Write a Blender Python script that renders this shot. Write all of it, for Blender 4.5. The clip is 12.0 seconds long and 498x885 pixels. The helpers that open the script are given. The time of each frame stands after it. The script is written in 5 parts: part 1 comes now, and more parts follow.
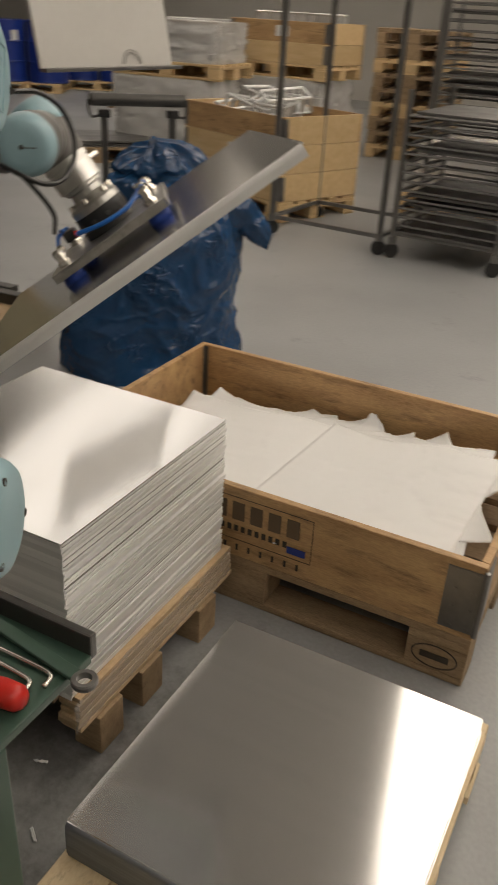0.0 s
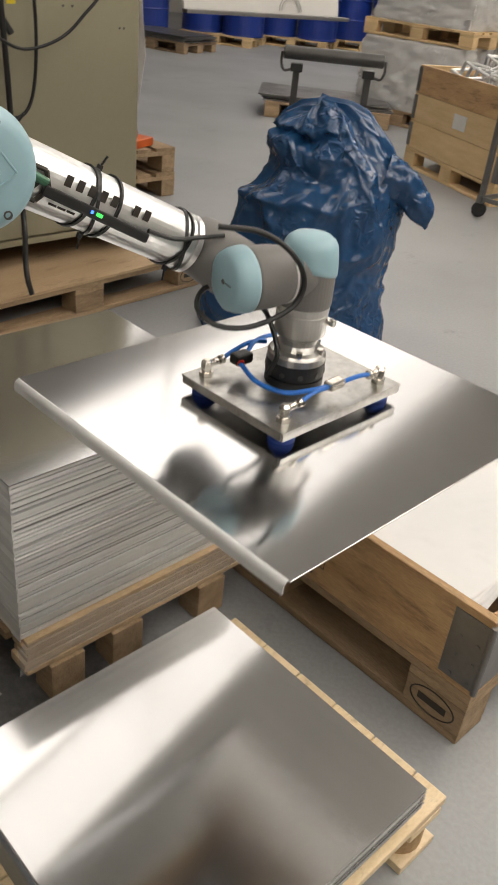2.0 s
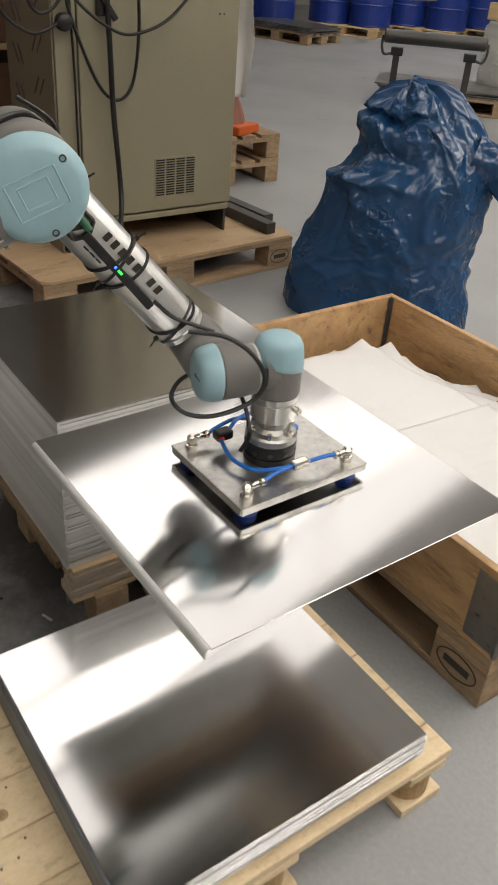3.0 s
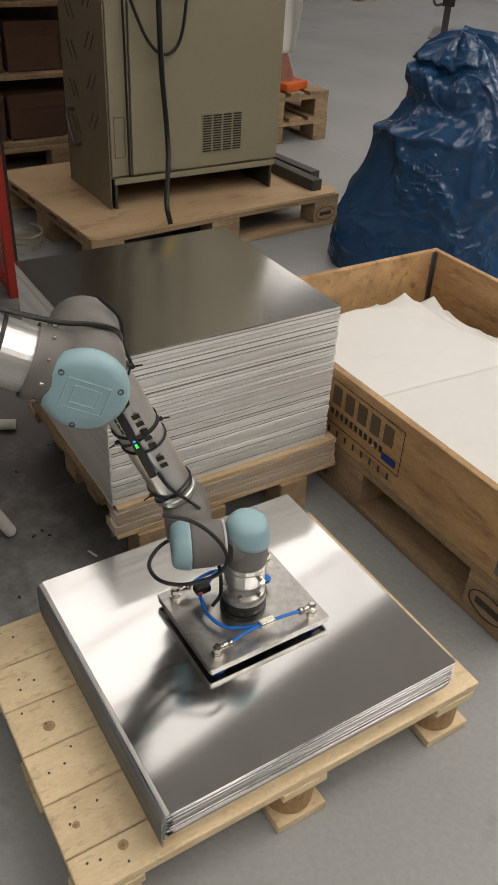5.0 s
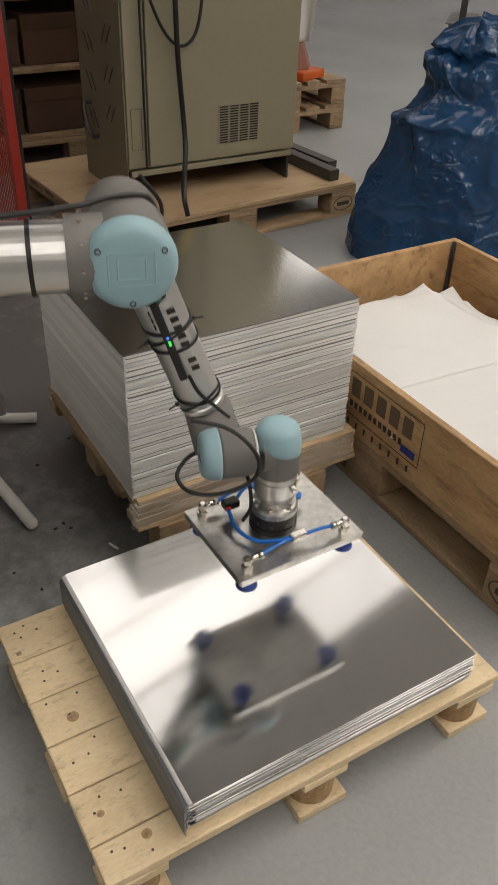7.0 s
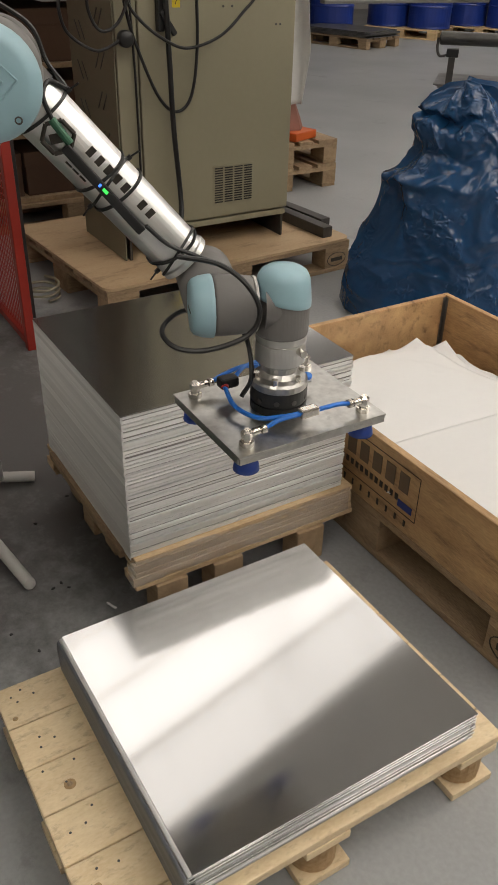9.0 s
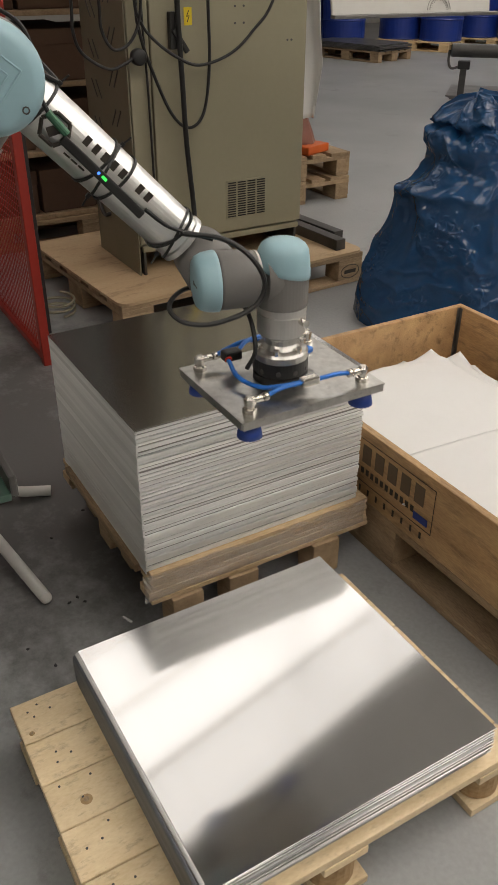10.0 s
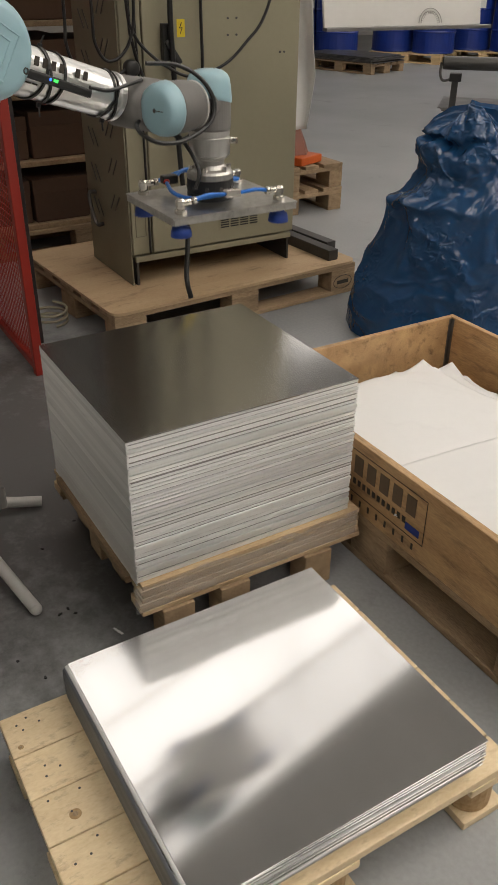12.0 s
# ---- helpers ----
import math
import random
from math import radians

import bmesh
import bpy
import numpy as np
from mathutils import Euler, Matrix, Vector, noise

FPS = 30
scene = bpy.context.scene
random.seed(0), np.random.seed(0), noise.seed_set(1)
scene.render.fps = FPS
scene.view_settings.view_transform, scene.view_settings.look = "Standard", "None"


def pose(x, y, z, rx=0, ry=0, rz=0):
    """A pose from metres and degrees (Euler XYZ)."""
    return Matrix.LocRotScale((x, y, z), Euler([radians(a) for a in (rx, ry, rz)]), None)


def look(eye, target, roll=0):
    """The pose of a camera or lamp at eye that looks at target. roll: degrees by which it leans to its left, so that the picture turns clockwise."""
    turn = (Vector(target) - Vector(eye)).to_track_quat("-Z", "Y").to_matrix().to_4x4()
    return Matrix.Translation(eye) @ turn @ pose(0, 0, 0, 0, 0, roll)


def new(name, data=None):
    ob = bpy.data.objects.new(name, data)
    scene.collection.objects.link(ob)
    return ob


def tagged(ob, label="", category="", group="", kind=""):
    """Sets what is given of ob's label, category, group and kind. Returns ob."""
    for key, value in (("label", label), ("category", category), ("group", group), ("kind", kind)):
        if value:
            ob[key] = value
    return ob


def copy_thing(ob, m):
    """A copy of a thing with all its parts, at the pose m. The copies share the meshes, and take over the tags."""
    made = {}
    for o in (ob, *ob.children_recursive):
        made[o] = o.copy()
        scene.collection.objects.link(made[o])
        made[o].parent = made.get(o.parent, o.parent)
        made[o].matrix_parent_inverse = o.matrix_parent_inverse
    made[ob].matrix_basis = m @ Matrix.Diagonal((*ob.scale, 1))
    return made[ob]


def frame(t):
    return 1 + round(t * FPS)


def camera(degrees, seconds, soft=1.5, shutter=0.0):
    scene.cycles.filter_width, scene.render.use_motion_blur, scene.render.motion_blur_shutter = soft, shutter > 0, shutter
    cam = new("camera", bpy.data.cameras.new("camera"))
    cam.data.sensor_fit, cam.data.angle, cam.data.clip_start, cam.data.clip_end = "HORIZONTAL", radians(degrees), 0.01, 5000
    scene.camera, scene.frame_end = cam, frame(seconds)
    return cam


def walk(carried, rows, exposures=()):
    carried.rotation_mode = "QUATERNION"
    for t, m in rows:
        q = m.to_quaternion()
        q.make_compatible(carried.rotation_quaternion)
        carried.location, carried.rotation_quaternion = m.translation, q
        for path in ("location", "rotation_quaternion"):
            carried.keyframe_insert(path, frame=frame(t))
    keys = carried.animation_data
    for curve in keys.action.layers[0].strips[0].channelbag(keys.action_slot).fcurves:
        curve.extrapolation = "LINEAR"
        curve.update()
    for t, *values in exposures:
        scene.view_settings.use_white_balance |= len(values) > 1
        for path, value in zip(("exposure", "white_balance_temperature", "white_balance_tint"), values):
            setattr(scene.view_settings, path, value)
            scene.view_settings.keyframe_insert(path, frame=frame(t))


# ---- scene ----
cam = camera(34.4, 12.0, 0.9, 0.5)
PATH = [
    (0, (1.359, -1.507, 1.386), (0.569, 0.069, 0.441), 3.3),
    (0.3, (1.421, -1.436, 1.388), (0.476, 0.039, 0.423), 4.2),
    (0.6, (1.483, -1.371, 1.385), (0.396, -0.005, 0.41), 3.6),
    (0.9, (1.536, -1.327, 1.381), (0.404, 0.001, 0.403), 4.1),
    (1.2, (1.561, -1.278, 1.367), (0.419, 0.037, 0.384), 4.6),
    (1.5, (1.583, -1.215, 1.357), (0.426, 0.075, 0.358), 5.1),
    (2, (1.622, -1.156, 1.373), (0.442, 0.075, 0.328), 6.3),
    (2.5, (1.694, -1.122, 1.367), (0.389, -0.044, 0.3), 4.7),
    (3, (1.807, -1.11, 1.36), (0.459, -0.099, 0.283), 4.5),
    (3.5, (1.872, -1.124, 1.35), (0.493, -0.17, 0.26), 4.6),
    (5.5, (1.874, -1.136, 1.345), (0.503, -0.26, 0.182), 2.7),
    (6, (1.872, -1.135, 1.349), (0.488, -0.286, 0.182), 1.9),
    (6.5, (1.869, -1.139, 1.351), (0.484, -0.297, 0.18), 2.1),
    (7, (1.873, -1.141, 1.354), (0.494, -0.289, 0.182), 2.2),
    (9, (1.873, -1.135, 1.375), (0.435, -0.249, 0.304), 1.4),
    (9.5, (1.875, -1.133, 1.375), (0.416, -0.26, 0.323), 0.8),
    (10, (1.876, -1.132, 1.378), (0.403, -0.272, 0.332), 0.2),
    (10.5, (1.873, -1.125, 1.375), (0.4, -0.26, 0.335), 0.2),
    (11, (1.874, -1.128, 1.374), (0.417, -0.228, 0.342), 0.9),
    (12, (1.874, -1.125, 1.379), (0.399, -0.246, 0.353), 0.5),
]
EXPOSURES = [(0, -0.42, 7250, 11), (0.4, -0.12, 7150, 11), (0.9, 0.1, 6900, 10), (1.5, 0.15, 6750, 10), (2.5, 0.18, 6700, 10), (3.2, 0.04, 6600, 10), (3.7, -0.08, 6600, 10), (5.5, -0.12, 6700, 10), (12, -0.12, 6700, 10)]
walk(cam, [(t, look(eye, target, roll)) for t, eye, target, roll in PATH], EXPOSURES)

# ---- world and light ----
world = bpy.data.worlds.new("hall_world")
world.use_nodes = True
scene.world = world
bg = world.node_tree.nodes["Background"]
bg.inputs[0].default_value = (0.75, 0.82, 1.0, 1)
bg.inputs[1].default_value = 0.25


# ---- materials ----
def ramp_mix(nt, fac, a, b):
    m = nt.nodes.new("ShaderNodeMix")
    m.data_type = "RGBA"
    m.inputs[6].default_value = (*a, 1)
    m.inputs[7].default_value = (*b, 1)
    nt.links.new(fac, m.inputs[0])
    return m.outputs[2]


def mat(name, a, b=None, rough=0.6, metal=0.0, big=3.0, fine=60.0, bump=0.15, stretch=(1, 1, 1), dirt=None, dirt_at=0.6,
        rough_var=0.1, rand=0.0, coat=0.0, aniso=0.0, grain=0.5):
    """A procedural surface: two tones at a large scale, fine grain in relief, optional dirt and piece-to-piece variation."""
    m = bpy.data.materials.new(name)
    m.use_nodes = True
    nt = m.node_tree
    p = nt.nodes["Principled BSDF"]
    b = b or tuple(c * 0.75 for c in a)
    tc = nt.nodes.new("ShaderNodeTexCoord")
    mp = nt.nodes.new("ShaderNodeMapping")
    mp.inputs["Scale"].default_value = stretch
    nt.links.new(tc.outputs["Object"], mp.inputs[0])
    vec = mp.outputs[0]
    if rand:
        info = nt.nodes.new("ShaderNodeObjectInfo")
        add = nt.nodes.new("ShaderNodeVectorMath")
        add.operation = "MULTIPLY_ADD"
        nt.links.new(info.outputs["Random"], add.inputs[0])
        add.inputs[1].default_value = (37, 91, 53)
        nt.links.new(vec, add.inputs[2])
        vec = add.outputs[0]
    n1 = nt.nodes.new("ShaderNodeTexNoise")
    n1.inputs["Scale"].default_value = big
    n1.inputs["Detail"].default_value = 6
    n2 = nt.nodes.new("ShaderNodeTexNoise")
    n2.inputs["Scale"].default_value = fine
    n2.inputs["Detail"].default_value = 4
    for n in (n1, n2):
        nt.links.new(vec, n.inputs["Vector"])
    mx = nt.nodes.new("ShaderNodeMath")
    mx.operation = "MULTIPLY_ADD"
    nt.links.new(n2.outputs[0], mx.inputs[0])
    mx.inputs[1].default_value = grain
    half = nt.nodes.new("ShaderNodeMath")
    half.operation = "MULTIPLY_ADD"
    nt.links.new(n1.outputs[0], half.inputs[0])
    half.inputs[1].default_value = 1.6
    half.inputs[2].default_value = -0.55 - (grain - 0.5) * 0.5
    nt.links.new(half.outputs[0], mx.inputs[2])
    cl = nt.nodes.new("ShaderNodeClamp")
    nt.links.new(mx.outputs[0], cl.inputs[0])
    col = ramp_mix(nt, cl.outputs[0], a, b)
    if dirt:
        n3 = nt.nodes.new("ShaderNodeTexNoise")
        n3.inputs["Scale"].default_value = big * 2.3
        n3.inputs["Detail"].default_value = 8
        n3.inputs["Roughness"].default_value = 0.7
        nt.links.new(vec, n3.inputs["Vector"])
        mr = nt.nodes.new("ShaderNodeMapRange")
        mr.inputs[1].default_value = dirt_at
        mr.inputs[2].default_value = dirt_at + 0.18
        mr.inputs[4].default_value = 0.8
        nt.links.new(n3.outputs[0], mr.inputs[0])
        m2 = nt.nodes.new("ShaderNodeMix")
        m2.data_type = "RGBA"
        nt.links.new(mr.outputs[0], m2.inputs[0])
        nt.links.new(col, m2.inputs[6])
        m2.inputs[7].default_value = (*dirt, 1)
        col = m2.outputs[2]
    if rand:
        hs = nt.nodes.new("ShaderNodeHueSaturation")
        v = nt.nodes.new("ShaderNodeMapRange")
        v.inputs[3].default_value = 1 - rand
        v.inputs[4].default_value = 1 + rand
        nt.links.new(info.outputs["Random"], v.inputs[0])
        nt.links.new(v.outputs[0], hs.inputs["Value"])
        nt.links.new(col, hs.inputs["Color"])
        col = hs.outputs[0]
    nt.links.new(col, p.inputs["Base Color"])
    rr = nt.nodes.new("ShaderNodeMapRange")
    rr.inputs[3].default_value = max(0.02, rough - rough_var)
    rr.inputs[4].default_value = min(1, rough + rough_var)
    nt.links.new(n1.outputs[0], rr.inputs[0])
    nt.links.new(rr.outputs[0], p.inputs["Roughness"])
    p.inputs["Metallic"].default_value = metal
    p.inputs["Coat Weight"].default_value = coat
    if aniso:
        p.inputs["Anisotropic"].default_value = aniso
        grain_axis = nt.nodes.new("ShaderNodeCombineXYZ")
        grain_axis.inputs[1].default_value = 1.0
        nt.links.new(grain_axis.outputs[0], p.inputs["Tangent"])
    if bump:
        bp = nt.nodes.new("ShaderNodeBump")
        bp.inputs["Strength"].default_value = bump
        bp.inputs["Distance"].default_value = 0.002
        nt.links.new(n2.outputs[0], bp.inputs["Height"])
        nt.links.new(bp.outputs[0], p.inputs["Normal"])
    return m


def glow(name, color, strength):
    m = bpy.data.materials.new(name)
    m.use_nodes = True
    p = m.node_tree.nodes["Principled BSDF"]
    p.inputs["Base Color"].default_value = (*color, 1)
    p.inputs["Emission Color"].default_value = (*color, 1)
    p.inputs["Emission Strength"].default_value = strength
    return m


CONCRETE = mat("painted_concrete", (0.335, 0.342, 0.345), (0.258, 0.263, 0.265), 0.40, 0, 1.1, 90, 0.05, dirt=(0.11, 0.108, 0.105), dirt_at=0.60, grain=1.2)
PLASTER = mat("grey_wall", (0.5, 0.48, 0.44), (0.42, 0.4, 0.37), 0.8, 0, 0.4, 30)
CEILING = mat("pale_ceiling", (0.68, 0.665, 0.64), (0.60, 0.585, 0.56), 0.9, 0, 0.4, 20)
PINE = mat("pine_boards", (0.72, 0.53, 0.30), (0.58, 0.40, 0.20), 0.6, 0, 4, 60, 0.25, (1, 6, 6), dirt=(0.40, 0.27, 0.14), dirt_at=0.66, rand=0.12, grain=1.5)
PALEPINE = mat("new_pine", (0.80, 0.65, 0.43), (0.69, 0.53, 0.32), 0.55, 0, 7, 60, 0.25, (4, 1.6, 4), dirt=(0.40, 0.29, 0.175), dirt_at=0.545, rand=0.10, grain=1.6)
OLDWOOD = mat("weathered_pallet_wood", (0.42, 0.30, 0.18), (0.23, 0.155, 0.09), 0.75, 0, 5, 70, 0.35, (1, 6, 6), dirt=(0.12, 0.08, 0.05), dirt_at=0.6, rand=0.15, grain=1.8)
COLLARWOOD = mat("varnished_collar_wood", (0.64, 0.42, 0.21), (0.33, 0.19, 0.085), 0.5, 0, 2.6, 60, 0.3, (1.0, 5, 5), dirt=(0.12, 0.065, 0.032), dirt_at=0.52, rand=0.12, grain=1.1)
WORNPINE = mat("worn_pine_beam", (0.56, 0.41, 0.25), (0.38, 0.265, 0.15), 0.7, 0, 4, 70, 0.35, (6, 1, 6), dirt=(0.18, 0.12, 0.07), dirt_at=0.62, rand=0.1, grain=1.8)
PLY = mat("plywood_sheet", (0.52, 0.38, 0.23), (0.42, 0.29, 0.17), 0.7, 0, 2.5, 60, 0.2, (1, 4, 4), dirt=(0.17, 0.115, 0.07), dirt_at=0.55, grain=1.5)
CHIPWOOD = mat("pressed_chip_block", (0.50, 0.34, 0.18), (0.34, 0.21, 0.10), 0.85, 0, 20, 120, 0.6, grain=1.8)
SHEET = mat("brushed_aluminium", (0.69, 0.69, 0.69), (0.63, 0.63, 0.63), 0.115, 1.0, 1.2, 30, 0.0, (1, 25, 25), rough_var=0.012, aniso=0.9)
# Bent aluminium, darkened: the shade on the -y side is in its colour.
SHADEDLIP = mat("shaded_bent_aluminium", (0.24, 0.255, 0.28), (0.15, 0.16, 0.18), 0.55, 0.6, 3, 40, 0.05, (1, 1, 25))
SHEETEDGE = mat("cut_aluminium_edge", (0.86, 0.86, 0.85), (0.83, 0.83, 0.82), 0.42, 0.3, 3, 40, 0.0, rand=0.13)
# White interleaf paper greyed to carry the shade of the gaps between sheets.
GAPSHADELEAF = mat("gap_shaded_paper_edge", (0.30, 0.295, 0.285), (0.28, 0.275, 0.265), 0.7, 0, 3, 40, 0.0, rand=0.4)
STEELPLATE = mat("worn_stainless_plate", (0.60, 0.59, 0.56), (0.40, 0.39, 0.37), 0.33, 1.0, 14, 80, 0.10, dirt=(0.22, 0.21, 0.195), dirt_at=0.57, grain=1.5)
TUBE = mat("anodised_tube", (0.80, 0.80, 0.79), (0.72, 0.72, 0.71), 0.36, 1.0, 4, 70, 0.04, (1, 1, 10))
SILVER = mat("machined_aluminium", (0.72, 0.71, 0.69), (0.58, 0.57, 0.55), 0.32, 1.0, 12, 90, 0.08)
CHROME = mat("nickel_fitting", (0.78, 0.75, 0.70), (0.6, 0.57, 0.52), 0.2, 1.0, 20, 90, 0.05)
JOINTGREY = mat("joint_housing_grey", (0.18, 0.172, 0.164), (0.155, 0.148, 0.141), 0.5, 0.0, 5, 150, 0.08)
CAPBLUE = mat("light_blue_cap", (0.33, 0.50, 0.56), (0.28, 0.45, 0.51), 0.42, 0, 7, 90, 0.05, dirt=(0.17, 0.26, 0.30), dirt_at=0.68)
BLACK = mat("black_plastic", (0.018, 0.018, 0.018), (0.01, 0.01, 0.01), 0.45, 0, 10, 90, 0.05)
RUBBER = mat("black_cable_sheath", (0.014, 0.014, 0.014), (0.009, 0.009, 0.009), 0.38, 0, 10, 60, 0.05)
BLUEHOSE = mat("blue_air_hose", (0.015, 0.17, 0.62), (0.01, 0.13, 0.5), 0.35, 0, 10, 60, 0.0)
CUPBLUE = mat("blue_suction_rubber", (0.02, 0.07, 0.36), (0.015, 0.05, 0.28), 0.5, 0, 10, 60, 0.05)
GREENPLASTIC = mat("green_plug", (0.06, 0.19, 0.11), None, 0.4)
REDPLASTIC = mat("red_handle", (0.65, 0.03, 0.02), (0.5, 0.02, 0.015), 0.3)
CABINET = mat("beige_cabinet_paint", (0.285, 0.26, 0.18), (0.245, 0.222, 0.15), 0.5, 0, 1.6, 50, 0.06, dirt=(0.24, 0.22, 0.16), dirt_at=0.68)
# The beige cabinet paint again, darkened as it looks on the shaded side.
CABSHADE = mat("shaded_cabinet_paint", (0.21, 0.19, 0.13), (0.165, 0.148, 0.10), 0.55, 0, 2, 50, 0.06)
DARKMETAL = mat("dark_steel", (0.12, 0.115, 0.11), (0.07, 0.068, 0.065), 0.45, 0.7, 6, 60, 0.1)
RACKMETAL = mat("galvanised_rack", (0.26, 0.255, 0.25), (0.16, 0.157, 0.153), 0.4, 0.85, 6, 60, 0.1)
SCRAP = mat("stamped_steel_parts", (0.74, 0.74, 0.73), (0.58, 0.58, 0.57), 0.4, 0.6, 9, 60, 0.1, rand=0.2)
REDPAINT = mat("red_fence_paint", (0.31, 0.024, 0.015), (0.23, 0.018, 0.011), 0.45, 0, 4, 50, 0.05)
BAG = mat("blue_plastic_bag", (0.014, 0.066, 0.17), (0.009, 0.045, 0.122), 0.15, 0, 5, 30, 0.32, rough_var=0.08)


def crinkle(m, scale=48, depth=0.010):
    """Fine ridged creases in patches on a thin plastic skin."""
    nt = m.node_tree
    tc = nt.nodes.new("ShaderNodeTexCoord")
    fine_ = nt.nodes.new("ShaderNodeTexNoise")
    fine_.noise_type = "RIDGED_MULTIFRACTAL"
    fine_.inputs["Scale"].default_value = scale
    fine_.inputs["Detail"].default_value = 5
    fine_.inputs["Distortion"].default_value = 0.6
    patch = nt.nodes.new("ShaderNodeTexNoise")
    patch.inputs["Scale"].default_value = 4.5
    mr = nt.nodes.new("ShaderNodeMapRange")
    mr.inputs[1].default_value = 0.47
    mr.inputs[2].default_value = 0.62
    mr.inputs[3].default_value = 0.06
    mul = nt.nodes.new("ShaderNodeMath")
    mul.operation = "MULTIPLY"
    for n in (fine_, patch):
        nt.links.new(tc.outputs["Object"], n.inputs["Vector"])
    nt.links.new(patch.outputs[0], mr.inputs[0])
    nt.links.new(mr.outputs[0], mul.inputs[0])
    nt.links.new(fine_.outputs[0], mul.inputs[1])
    bp = nt.nodes.new("ShaderNodeBump")
    bp.inputs["Strength"].default_value = 0.8
    bp.inputs["Distance"].default_value = depth
    nt.links.new(mul.outputs[0], bp.inputs["Height"])
    nt.links.new(bp.outputs[0], nt.nodes["Principled BSDF"].inputs["Normal"])


crinkle(BAG, 34, 0.017)
PAPER = mat("white_interleaf_paper", (0.76, 0.76, 0.755), (0.72, 0.72, 0.715), 0.75, 0, 2, 50, 0.08, rand=0.04)
DRUMBLUE = mat("blue_drum_paint", (0.012, 0.04, 0.26), (0.01, 0.03, 0.2), 0.35, 0, 2, 40, 0.05)
WHITEBOARD = mat("white_enamel_board", (0.60, 0.585, 0.56), (0.53, 0.515, 0.49), 0.4, 0, 3, 50, 0.03, dirt=(0.5, 0.48, 0.45), dirt_at=0.66)
GREYPRINT = mat("grey_print", (0.38, 0.37, 0.35), None, 0.6)
INK = mat("black_ink", (0.03, 0.025, 0.02), (0.05, 0.04, 0.03), 0.7, bump=0)
FADEDINK = mat("faded_black_ink", (0.10, 0.072, 0.045), (0.15, 0.10, 0.06), 0.75, 0, 8, 90, 0.0)
WHITELABEL = mat("white_label", (0.75, 0.75, 0.73), None, 0.6, bump=0.02)
YELLOW = mat("yellow_sticker", (0.75, 0.55, 0.02), None, 0.5, bump=0)
ORANGE = mat("orange_paint", (0.62, 0.12, 0.02), (0.5, 0.09, 0.015), 0.4)
PUMPRED = mat("faded_red_casting", (0.28, 0.10, 0.065), (0.19, 0.075, 0.05), 0.55, 0, 6, 60, 0.1)
CARTON = mat("brown_carton", (0.11, 0.06, 0.036), (0.075, 0.042, 0.026), 0.8, 0, 3, 50, 0.1, rand=0.15)
GREENPAINT = mat("green_bench_paint", (0.05, 0.10, 0.075), (0.035, 0.075, 0.055), 0.45, 0, 3, 50, 0.05, dirt=(0.02, 0.03, 0.025))
WHITEPOLE = mat("white_lacquered_tube", (0.62, 0.61, 0.58), (0.54, 0.53, 0.5), 0.45, 0, 6, 60, 0.03)
FILM = mat("clear_stretch_film", (0.8, 0.8, 0.8), (0.75, 0.75, 0.75), 0.15, 0, 6, 25, 0.9)
FILM.node_tree.nodes["Principled BSDF"].inputs["Alpha"].default_value = 0.28
COVER = mat("milky_cover_film", (0.75, 0.74, 0.72), (0.66, 0.65, 0.63), 0.4, 0, 5, 25, 0.5)
WRAPFILM = mat("milky_wrap_film", (0.86, 0.86, 0.85), (0.74, 0.74, 0.73), 0.2, 0, 6, 25, 0.9)
WRAPFILM.node_tree.nodes["Principled BSDF"].inputs["Alpha"].default_value = 0.55
crinkle(WRAPFILM, 13, 0.035)
for film in (FILM, WRAPFILM):
    film.node_tree.nodes["Bump"].inputs["Distance"].default_value = 0.02
LEDGREEN = glow("green_led", (0.05, 0.9, 0.12), 1.2)
LEDBLUE = glow("blue_led", (0.05, 0.2, 1.0), 2.0)
LAMP = glow("lamp_diffuser", (1.0, 0.945, 0.88), 6.0)
SOFTLAMP = glow("broad_lamp_diffuser", (1.0, 0.96, 0.92), 1.65)
DIMLAMP = glow("dim_lamp_diffuser", (1.0, 0.96, 0.92), 1.15)


